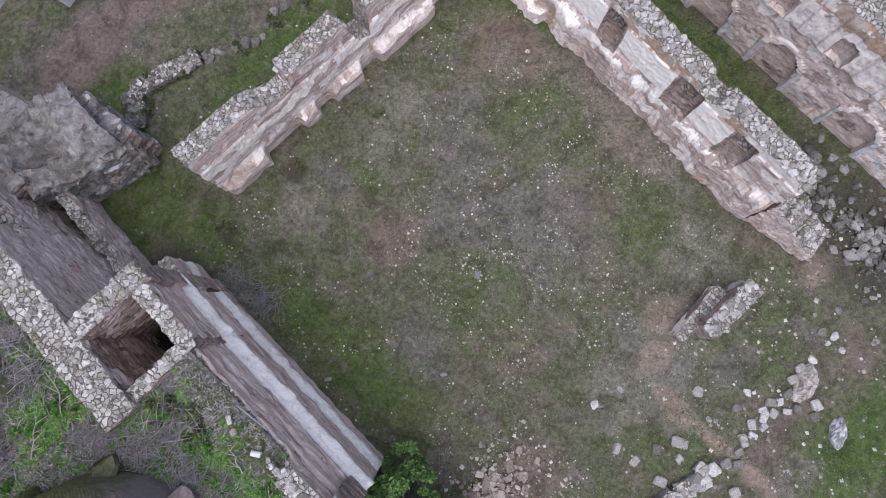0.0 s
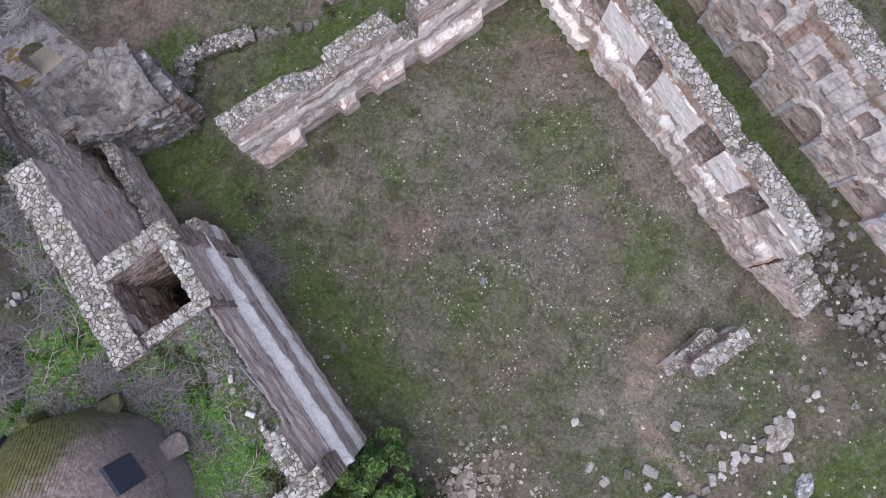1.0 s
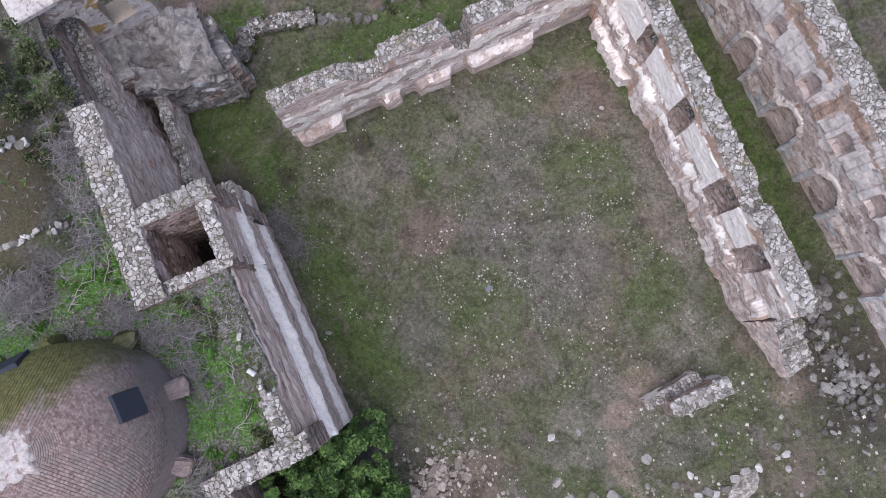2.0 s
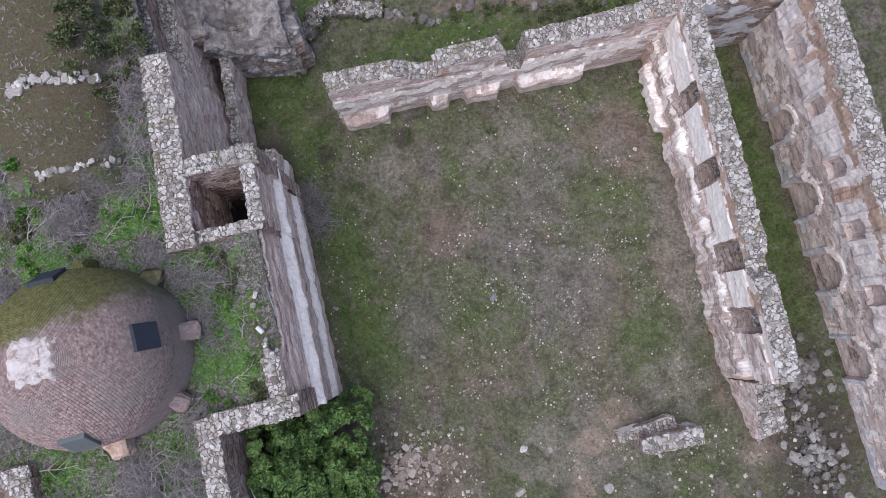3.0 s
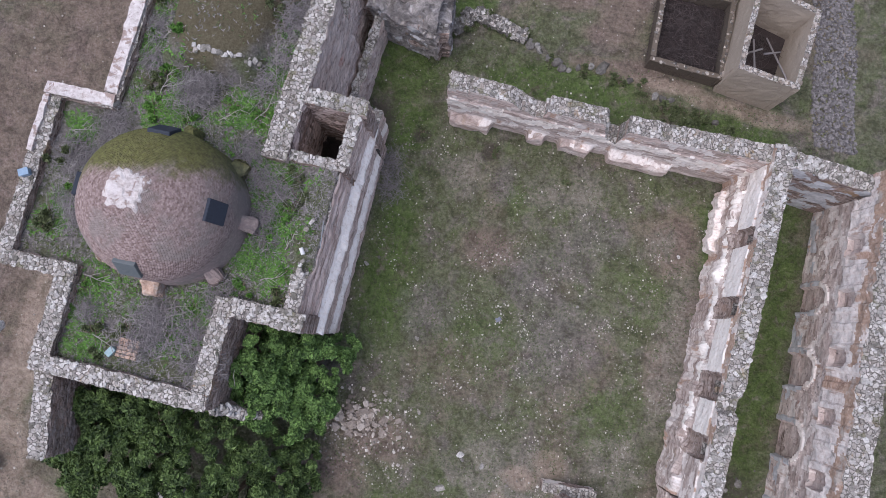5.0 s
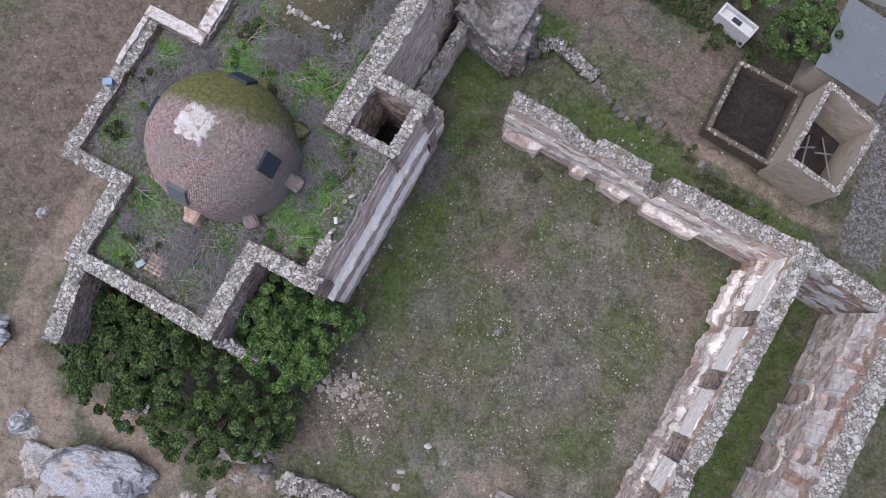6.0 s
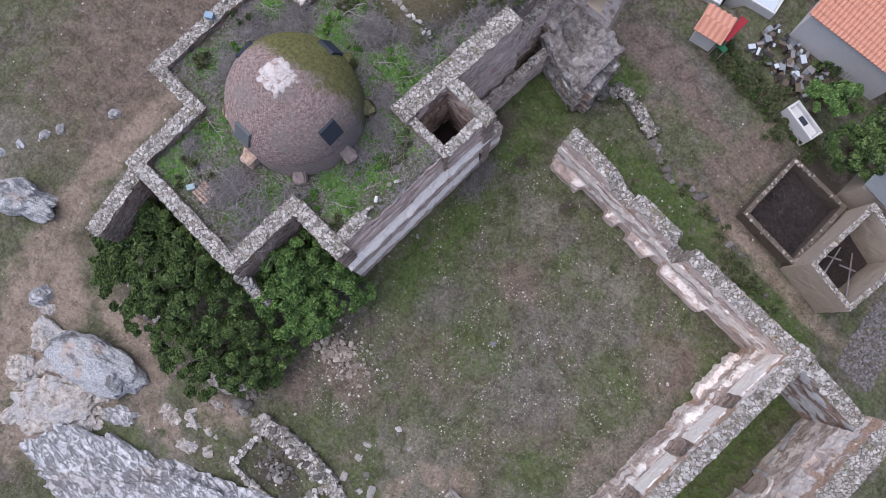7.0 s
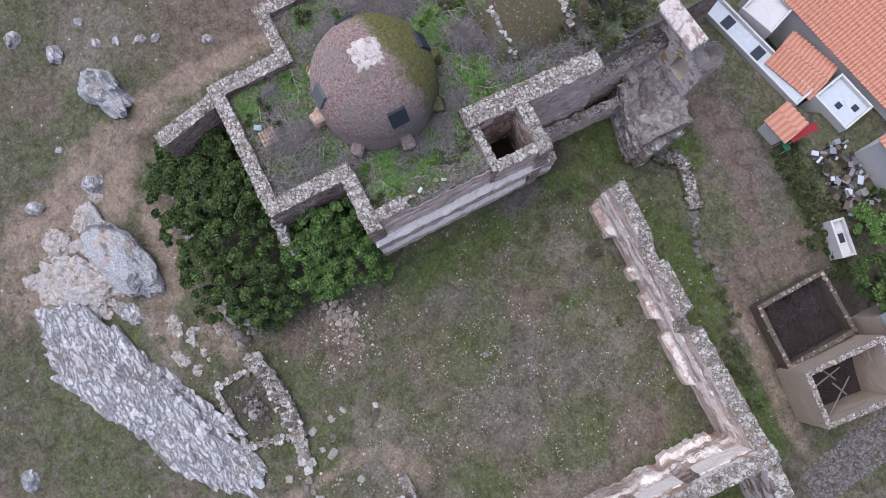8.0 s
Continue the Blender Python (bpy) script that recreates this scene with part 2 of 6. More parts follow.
def rosy_rubble_look(n):
    """Rubble with most of its rose mortar washed out: pale rosy ground, dark sockets, a few red stains."""
    bed = n.noise(1.6, 7, 0.7, (0.7, 0.7, 2.2), 0.4)
    c = n.ramp(bed, (0.3, (0.27, 0.2, 0.175)), (0.43, (0.52, 0.415, 0.37)), (0.6, (0.72, 0.62, 0.57)))
    stone = n.cells(4.5, "DISTANCE_TO_EDGE", (1, 1, 1.5))
    c = n.mix(n.maths("MULTIPLY", n.step(stone, 0.05, 0.0), 0.3), c, (0.2, 0.155, 0.135))
    c = n.mix(n.maths("MULTIPLY", n.step(n.noise(3.6, 5, 0.65), 0.6, 0.68), 0.8), c, (0.1, 0.078, 0.07))
    c = n.mix(n.maths("MULTIPLY", n.step(n.noise(0.5, 5, 0.65), 0.62, 0.7), 0.6), c, (0.42, 0.2, 0.16))
    c = n.mix(n.maths("MULTIPLY", n.step(n.noise(0.7, 6, 0.7), 0.56, 0.66), 0.5), c, (0.3, 0.28, 0.265))
    n.colour(c)
    n.bump(n.maths("ADD", bed, n.maths("MULTIPLY", n.step(stone, 0.0, 0.1), 0.3)), 0.6, 0.05)


def rose_look(n):
    """Worn rose-grey plaster with courses showing through."""
    course = n.noise(0.8, 6, 0.75, (0.7, 0.7, 4.0))
    c = n.ramp(course, (0.32, (0.24, 0.175, 0.15)), (0.5, (0.53, 0.43, 0.385)), (0.64, (0.77, 0.68, 0.635)))
    c = n.mix(n.maths("MULTIPLY", n.step(n.noise(5.0, 6, 0.75), 0.55, 0.68), 0.7), c, (0.2, 0.15, 0.125))
    c = n.mix(n.maths("MULTIPLY", n.step(n.noise(0.9, 5, 0.7), 0.56, 0.68), 0.6), c, (0.4, 0.3, 0.22))
    n.colour(c)
    n.bump(n.noise(9.0, 6, 0.75, (1, 1, 2)), 0.8, 0.05)


def top_look(n):
    """Weathered wall tops: earth and lichen between the stones."""
    f = n.noise(8.0, 6, 0.7)
    c = n.ramp(f, (0.3, (0.11, 0.095, 0.083)), (0.52, (0.3, 0.27, 0.245)), (0.72, (0.53, 0.49, 0.455)))
    bed = n.ramp(n.cells(5.5, "F1", (1, 1, 1), "Color"), (0.15, (0.24, 0.215, 0.19)), (0.5, (0.44, 0.405, 0.375)), (0.85, (0.66, 0.625, 0.59)))
    edge = n.cells(5.5, "DISTANCE_TO_EDGE")
    c = n.mix(0.7, c, n.mix(n.step(edge, 0.015, 0.09), (0.085, 0.075, 0.062), bed))
    c = n.mix(n.maths("MULTIPLY", n.step(n.noise(1.2, 5, 0.7), 0.54, 0.64), 0.6), c, (0.15, 0.145, 0.075))
    c = n.mix(n.maths("MULTIPLY", n.step(n.noise(0.9, 5, 0.7, (1, 1, 1), 1.0), 0.6, 0.7), 0.7), c, (0.34, 0.24, 0.14))
    n.colour(c)
    n.bump(n.maths("ADD", n.maths("MULTIPLY", f, 0.5), n.step(edge, 0.0, 0.12)), 0.9, 0.06)


def plaster_look(n):
    base = n.ramp(n.noise(3.0, 6, 0.7), (0.3, (0.62, 0.52, 0.455)), (0.46, (0.86, 0.77, 0.7)), (0.7, (0.93, 0.88, 0.83)))
    c = n.mix(n.step(n.noise(1.1, 6, 0.75, (1, 1, 0.5)), 0.56, 0.72), base, (0.42, 0.33, 0.285))
    c = n.mix(n.step(n.noise(7.0, 5, 0.7), 0.62, 0.7), c, (0.36, 0.28, 0.24))
    n.colour(c)
    n.bump(n.noise(12.0, 5, 0.7), 0.5, 0.03)


def lime_look(n):
    """Thick white lime on the string courses, chipped and stained only here and there."""
    c = n.ramp(n.noise(5.0, 6, 0.7), (0.3, (0.66, 0.57, 0.5)), (0.44, (0.91, 0.84, 0.78)), (0.7, (0.95, 0.91, 0.87)))
    c = n.mix(n.maths("MULTIPLY", n.step(n.noise(1.8, 6, 0.72, (1, 1, 0.6)), 0.6, 0.7), 0.8), c, (0.42, 0.33, 0.28))
    n.colour(c)
    n.bump(n.noise(12.0, 5, 0.7), 0.5, 0.03)


def cream_look(n):
    """Thin cream plaster washed off in streaks down to soft orange brick."""
    streak = n.noise(0.9, 6, 0.62, (1, 1, 0.2), 0.3)
    c = n.ramp(n.noise(4.0, 7, 0.75), (0.32, (0.52, 0.425, 0.38)), (0.48, (0.8, 0.715, 0.665)), (0.66, (0.88, 0.83, 0.79)))
    orange = n.ramp(n.noise(5.0, 6, 0.75, (1, 1, 3)), (0.32, (0.3, 0.185, 0.13)), (0.5, (0.52, 0.36, 0.275)), (0.68, (0.68, 0.54, 0.46)))
    c = n.mix(n.step(streak, 0.53, 0.62), c, orange)
    c = n.mix(n.maths("MULTIPLY", n.step(n.noise(1.2, 7, 0.75), 0.6, 0.7), 0.8), c, (0.22, 0.185, 0.165))
    n.colour(c)
    n.bump(n.noise(7.0, 7, 0.78, (1, 1, 2.5)), 0.7, 0.035)


def grey_plaster_look(n):
    base = n.ramp(n.noise(2.4, 6, 0.7), (0.3, (0.36, 0.36, 0.38)), (0.5, (0.56, 0.555, 0.57)), (0.75, (0.74, 0.73, 0.73)))
    c = n.mix(n.step(n.noise(0.9, 6, 0.75), 0.55, 0.68), base, (0.36, 0.3, 0.27))
    n.colour(c)
    n.bump(n.noise(12.0, 5, 0.7), 0.5, 0.03)


def brick_look(n):
    f = n.noise(6.0, 5, 0.7)
    c = n.ramp(f, (0.3, (0.34, 0.225, 0.165)), (0.55, (0.52, 0.375, 0.29)), (0.75, (0.66, 0.54, 0.46)))
    c = n.mix(n.step(n.noise(1.0, 5, 0.7), 0.5, 0.66), c, (0.55, 0.49, 0.44))
    n.colour(c)
    n.bump(n.noise(9.0, 4, 0.6, (1, 1, 5)), 0.8, 0.05)


def stone_look(n):
    r = n.own()
    f = n.noise(11.0, 5, 0.7)
    base = n.ramp(r, (0.0, (0.19, 0.175, 0.15)), (0.3, (0.37, 0.345, 0.315)), (0.7, (0.59, 0.56, 0.53)), (0.9, (0.76, 0.73, 0.7)), (1.0, (0.42, 0.375, 0.335)))
    c = n.mix(0.75, base, n.ramp(f, (0.3, (0.25, 0.25, 0.25)), (0.7, (1, 1, 1))), "MULTIPLY")
    c = n.mix(n.step(n.noise(2.3, 5, 0.7), 0.57, 0.66), c, (0.09, 0.09, 0.07))
    n.colour(c)
    n.bump(f, 0.7, 0.04)


def ruin_look(n):
    f = n.noise(2.4, 9, 0.78, (1, 1, 1), 0.5)
    c = n.ramp(f, (0.32, (0.11, 0.098, 0.092)), (0.5, (0.3, 0.275, 0.265)), (0.66, (0.52, 0.485, 0.47)))
    c = n.mix(n.maths("MULTIPLY", n.step(n.noise(0.8, 6, 0.7), 0.55, 0.66), 0.8), c, (0.1, 0.09, 0.085))
    c = n.mix(n.maths("MULTIPLY", n.step(n.noise(0.7, 6, 0.7, (1, 1, 1), 1.0), 0.62, 0.68), 0.8), c, (0.33, 0.2, 0.08))
    c = n.mix(n.maths("MULTIPLY", n.step(n.noise(1.1, 6, 0.7, (1, 1, 1), 1.0), 0.6, 0.66), 0.7), c, (0.55, 0.52, 0.51))
    n.colour(c)
    n.bump(f, 1.0, 0.15)


def stone_beige(n):
    f = n.noise(9.0, 6, 0.7)
    c = n.mix(0.7, n.ramp(n.own(), (0.0, (0.22, 0.18, 0.15)), (0.6, (0.4, 0.345, 0.3)), (1.0, (0.62, 0.56, 0.5))), n.ramp(f, (0.3, (0.35, 0.35, 0.35)), (0.7, (1, 1, 1))), "MULTIPLY")
    n.colour(c)
    n.bump(f, 0.7, 0.04)


def stone_dark(n):
    f = n.noise(9.0, 6, 0.7)
    c = n.mix(0.75, n.ramp(n.own(), (0.0, (0.11, 0.1, 0.092)), (0.6, (0.23, 0.215, 0.2)), (1.0, (0.42, 0.4, 0.375))), n.ramp(f, (0.3, (0.3, 0.3, 0.3)), (0.7, (1, 1, 1))), "MULTIPLY")
    c = n.mix(n.step(n.noise(1.9, 5, 0.7), 0.52, 0.64), c, (0.09, 0.085, 0.07))
    n.colour(c)
    n.bump(f, 0.7, 0.04)


def pebble_look(n):
    c = n.ramp(n.island(), (0.0, (0.2, 0.175, 0.15)), (0.6, (0.42, 0.385, 0.345)), (1.0, (0.75, 0.71, 0.65)))
    n.colour(c)


def rock_look(n):
    """Weathered granite: pale blue-grey, short dark seams, specks of lichen, rusty stains."""
    f = n.noise(5.5, 9, 0.7)
    seam = n.maths("ABSOLUTE", n.maths("SUBTRACT", n.noise(1.6, 8, 0.66, (0.7, 1.8, 1), 0.5), 0.5), 0)
    c = n.ramp(f, (0.32, (0.32, 0.315, 0.33)), (0.47, (0.5, 0.495, 0.51)), (0.62, (0.68, 0.675, 0.69)))
    c = n.mix(n.step(n.noise(0.35, 6, 0.62), 0.52, 0.66), c, n.mix(0.6, c, (0.4, 0.36, 0.35)))
    c = n.mix(n.maths("MULTIPLY", n.step(n.noise(0.5, 6, 0.62), 0.58, 0.68), 0.6), c, n.mix(0.5, c, (0.44, 0.3, 0.19)))
    c = n.mix(n.maths("MULTIPLY", n.step(seam, 0.009, 0.0), 0.7), c, (0.14, 0.13, 0.125))
    c = n.mix(n.maths("MULTIPLY", n.step(n.noise(4.2, 7, 0.7), 0.6, 0.7), 0.6), c, (0.2, 0.195, 0.195))
    n.colour(c)
    n.bump(n.maths("ADD", n.noise(3.4, 9, 0.72, (1, 0.6, 1)), n.step(seam, 0.0, 0.05)), 0.9, 0.13)


def tan_rock_look(n):
    """Broken granite, tan on its fresh sides, pale grey on top."""
    f = n.noise(3.4, 9, 0.7, (1, 1, 1), 0.4)
    c = n.ramp(f, (0.32, (0.17, 0.142, 0.122)), (0.46, (0.43, 0.375, 0.33)), (0.6, (0.69, 0.635, 0.585)))
    c = n.mix(n.step(n.noise(0.8, 6, 0.72), 0.47, 0.6), c, n.mix(0.6, c, (0.5, 0.5, 0.52)))
    c = n.mix(n.maths("MULTIPLY", n.step(n.noise(1.7, 7, 0.78), 0.58, 0.67), 0.8), c, (0.09, 0.085, 0.07))
    n.colour(c)
    n.bump(f, 1.0, 0.25)


def boulder_look(n):
    """The smooth boulder: blue-white lichen, rosy bare rim, dark blotches."""
    f = n.noise(9.0, 8, 0.7)
    c = n.ramp(f, (0.36, (0.22, 0.225, 0.24)), (0.5, (0.38, 0.385, 0.4)), (0.64, (0.56, 0.56, 0.57)))
    c = n.mix(n.step(n.noise(0.5, 6, 0.72), 0.54, 0.66), c, (0.42, 0.35, 0.31))
    c = n.mix(n.maths("MULTIPLY", n.step(n.noise(0.7, 6, 0.62), 0.53, 0.64), 0.85), c, (0.12, 0.118, 0.118))
    n.colour(c)
    n.bump(f, 0.7, 0.06)


def cap_look(n):
    c = n.ramp(n.noise(4.0, 7, 0.75), (0.3, (0.42, 0.35, 0.32)), (0.5, (0.68, 0.62, 0.6)), (0.7, (0.8, 0.76, 0.74)))
    c = n.mix(n.maths("MULTIPLY", n.step(n.noise(1.7, 6, 0.66, (1, 1, 1), 0.6), 0.52, 0.58), 0.85), c, (0.33, 0.235, 0.2))
    n.colour(c)
    n.bump(n.noise(7.0, 7, 0.75), 1.0, 0.1)


def dome_look(n):
    f = n.noise(7.0, 6, 0.7)
    r = n.own()
    base = n.ramp(f, (0.3, (0.1, 0.066, 0.062)), (0.55, (0.255, 0.185, 0.172)), (0.78, (0.47, 0.385, 0.37)))
    base = n.mix(0.35, base, n.ramp(n.island(), (0, (0.11, 0.075, 0.068)), (1, (0.56, 0.46, 0.435))))
    c = n.mix(n.step(n.noise(0.45, 4, 0.6), 0.5, 0.62), base, n.mix(0.6, base, (0.22, 0.2, 0.185)))
    # moss over the north-facing side, broken by the courses
    s = n.maths("ADD", n.maths("MULTIPLY", n.axis(1), 0.42), n.maths("MULTIPLY", n.axis(0), -0.1))
    s = n.maths("ADD", s, n.maths("MULTIPLY", n.noise(0.7, 6, 0.7), 1.6))
    moss = n.ramp(n.noise(6.0, 5, 0.7), (0.3, (0.045, 0.05, 0.013)), (0.7, (0.16, 0.165, 0.05)))
    c = n.mix(n.maths("MULTIPLY", n.step(s, 3.15, 3.6), 0.9), c, moss)
    # greyer towards the east
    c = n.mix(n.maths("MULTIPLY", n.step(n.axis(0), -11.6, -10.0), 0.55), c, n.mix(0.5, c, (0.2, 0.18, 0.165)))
    n.colour(c)
    n.bump(f, 0.6, 0.03)


def leaf_look(dark, light, drift=0.0):
    """Leaf by leaf between two greens; drift lets whole sprays lean to one of them."""
    def build(n):
        f = n.island()
        if drift:
            f = n.maths("ADD", n.maths("MULTIPLY", f, 1 - drift), n.maths("MULTIPLY", n.step(n.noise(1.3, 4, 0.6), 0.36, 0.64), drift))
        n.colour(n.ramp(f, (0.0, dark), (0.6, tuple((a + b) / 2 for a, b in zip(dark, light))), (1.0, light)))
        n.bsdf.inputs["Roughness"].default_value = 0.6
        n.bsdf.inputs["Specular IOR Level"].default_value = 0.3
    return build


def plain_look(lo, hi, scale=3.0, bump=0.3):
    def build(n):
        f = n.noise(scale, 6, 0.7)
        n.colour(n.mix(n.step(n.noise(scale * 6, 4, 0.7), 0.35, 0.7), n.ramp(f, (0.3, lo), (0.7, hi)), n.ramp(f, (0.3, hi), (0.7, lo))))
        n.bump(n.noise(scale * 5, 5, 0.7), bump, 0.03)
    return build


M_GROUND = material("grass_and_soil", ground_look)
M_TERRACE = material("overgrown_roof", terrace_look)
M_RUBBLE = material("rubble_masonry", rubble_look)
M_STRATA = material("rosy_strata", strata_look)
M_ROSE = material("worn_rose_plaster", rose_look)
M_ROSYRUBBLE = material("rosy_rubble", rosy_rubble_look)
M_TOP = material("weathered_wall_top", top_look)
M_PLASTER = material("white_lime_plaster", plaster_look)
M_LIME = material("white_lime_band", lime_look)
M_CREAM = material("washed_cream_plaster", cream_look)
M_GREYPLASTER = material("grey_blue_plaster", grey_plaster_look)
M_BRICK = material("orange_brick", brick_look)
M_STONE = material("lichen_stone", stone_look)
M_PEBBLE = material("pale_pebbles", pebble_look)
M_ROCK = material("granite_outcrop", rock_look)
M_TANROCK = material("broken_tan_granite", tan_rock_look)
M_BOULDER = material("lichened_boulder", boulder_look)
M_DOME = material("dome_brick", dome_look)
M_CAP = material("cap_lime", cap_look)
M_PANEL = material("dark_panel", plain_look((0.03, 0.036, 0.05), (0.05, 0.058, 0.08), 1.5, 0.05), 0.6)
M_FADED = material("faded_panel", plain_look((0.1, 0.115, 0.125), (0.17, 0.185, 0.19), 1.5, 0.1), 0.6)
M_LEAF = material("tree_leaves", leaf_look((0.006, 0.016, 0.005), (0.15, 0.225, 0.065), 0.4))
M_FIG = material("fig_leaves", leaf_look((0.01, 0.028, 0.007), (0.22, 0.36, 0.1), 0.3))
M_WEED = material("bright_weeds", leaf_look((0.05, 0.115, 0.02), (0.165, 0.32, 0.06)))
M_SHRUB = material("dull_shrub", leaf_look((0.045, 0.06, 0.024), (0.16, 0.185, 0.085)))
M_TWIG = material("dry_twigs", leaf_look((0.125, 0.115, 0.114), (0.36, 0.33, 0.33)))
M_BARK = material("bark", plain_look((0.09, 0.07, 0.05), (0.2, 0.16, 0.12)))
M_TILE = material("clay_roof_tiles", leaf_look((0.46, 0.2, 0.13), (0.66, 0.37, 0.275)))
M_WHITE = material("whitewash", plain_look((0.5, 0.5, 0.51), (0.7, 0.69, 0.68), 1.2, 0.2))
M_GREYROOF = material("grey_terrace", plain_look((0.42, 0.47, 0.52), (0.6, 0.65, 0.7), 0.6, 0.1))
# dark soil of the pens; in the shaft its darkness stands in for shade
M_SOILSHADE = material("dark_soil_and_shade", plain_look((0.014, 0.011, 0.011), (0.075, 0.058, 0.056), 3.0, 1.0))
M_MUD = material("beige_mud_wall", plain_look((0.33, 0.27, 0.21), (0.55, 0.475, 0.395), 1.5, 0.4))
# stone darkened to stand in for shade inside the shaft and the facade groove
M_SHADESTONE = material("shade_dark_stone", plain_look((0.05, 0.043, 0.04), (0.15, 0.13, 0.12), 2.5, 0.6))
M_RUIN = material("dark_ruin", ruin_look)
M_BEIGESTONE = material("beige_rubble", stone_beige)
M_GREYSTONE = material("dark_grey_stone", stone_dark)


WALL_LOOKS = [M_RUBBLE, M_TOP, M_PLASTER, M_GREYPLASTER, M_BRICK, M_ROSE, M_SHADESTONE, M_CREAM, M_STRATA, M_LIME, M_ROSYRUBBLE]


# ---- helpers for meshes ----
def fbm(x, y, z=0.0, octaves=4):
    return noise.fractal(Vector((x, y, z)), 1.0, 2.0, octaves)


def smooth(a, b, v):
    u = min(1.0, max(0.0, (v - a) / (b - a)))
    return u * u * (3 - 2 * u)


def mesh_of(name, verts, faces, mats, idx=None, shade=False):
    me = bpy.data.meshes.new(name)
    me.from_pydata(verts, [], faces)
    for m in mats if isinstance(mats, (list, tuple)) else [mats]:
        me.materials.append(m)
    if idx:
        me.polygons.foreach_set("material_index", idx)
    if shade:
        me.polygons.foreach_set("use_smooth", [True] * len(me.polygons))
    me.update()
    return me


def add(name, me, parent=None, m=None, label=""):
    ob = new(name, me)
    if parent is not None:
        ob.parent = parent
    if m is not None:
        ob.matrix_basis = m
    if label:
        ob["label"] = label
    return ob


def part(name, bm, mat, parent, label="", shade=False):
    me = bpy.data.meshes.new(name)
    bm.to_mesh(me)
    bm.free()
    me.materials.append(mat)
    if shade:
        me.polygons.foreach_set("use_smooth", [True] * len(me.polygons))
    return add(name, me, parent, None, label)


def box(bm, x0, x1, y0, y1, z0, z1, m=None, bevel=0.0):
    r = bmesh.ops.create_cube(bm, size=1.0)
    bmesh.ops.transform(bm, verts=r["verts"], matrix=Matrix.Translation(((x0 + x1) / 2, (y0 + y1) / 2, (z0 + z1) / 2)) @ Matrix.Diagonal((x1 - x0, y1 - y0, z1 - z0, 1)))
    if m is not None:
        bmesh.ops.transform(bm, verts=r["verts"], matrix=m)
    if bevel:
        es = list({e for v in r["verts"] for e in v.link_edges})
        bmesh.ops.bevel(bm, geom=es, offset=bevel, segments=1, affect="EDGES")


def stone_mesh(seed, flat=0.6, mat=None):
    rnd = random.Random(seed)
    bm = bmesh.new()
    bmesh.ops.create_cube(bm, size=1.0)
    bmesh.ops.bevel(bm, geom=list(bm.edges), offset=0.17, segments=1, affect="EDGES")
    for v in bm.verts:
        v.co *= 1 + rnd.uniform(-0.22, 0.14)
        v.co.z *= flat
    me = bpy.data.meshes.new("stone")
    bm.to_mesh(me)
    bm.free()
    me.materials.append(mat or M_STONE)
    return me


STONES = [stone_mesh(i, 0.45 + 0.08 * (i % 5)) for i in range(14)]


def cobble_mesh(seed, mat=None):
    bm = bmesh.new()
    bmesh.ops.create_icosphere(bm, subdivisions=2, radius=0.55)
    for v in bm.verts:
        v.co *= 1 + 0.45 * noise.noise(v.co * 2.2 + Vector((seed * 3.1, 0, 0))) + 0.2 * noise.noise(v.co * 5 + Vector((0, seed, 0)))
        v.co.z *= 0.65
    me = bpy.data.meshes.new("stone")
    bm.to_mesh(me)
    bm.free()
    me.materials.append(mat or M_GREYSTONE)
    return me


GREYS = [cobble_mesh(i) for i in range(12)]
PALES = [cobble_mesh(30 + i, M_STONE) for i in range(8)]
BEIGES = [stone_mesh(60 + i, 0.5 + 0.07 * (i % 4), M_BEIGESTONE) for i in range(10)]


def lay_stone(rnd, parent, x, y, z, size, name="stone", stock=None):
    s = size * rnd.uniform(0.7, 1.3)
    m = Matrix.LocRotScale((x, y, z), Euler((rnd.uniform(-0.2, 0.2), rnd.uniform(-0.2, 0.2), rnd.uniform(0, 6.28))),
                           (s * rnd.uniform(0.8, 1.35), s * rnd.uniform(0.7, 1.1), s * rnd.uniform(0.7, 1.1)))
    return add(name, rnd.choice(stock or STONES), parent, m)


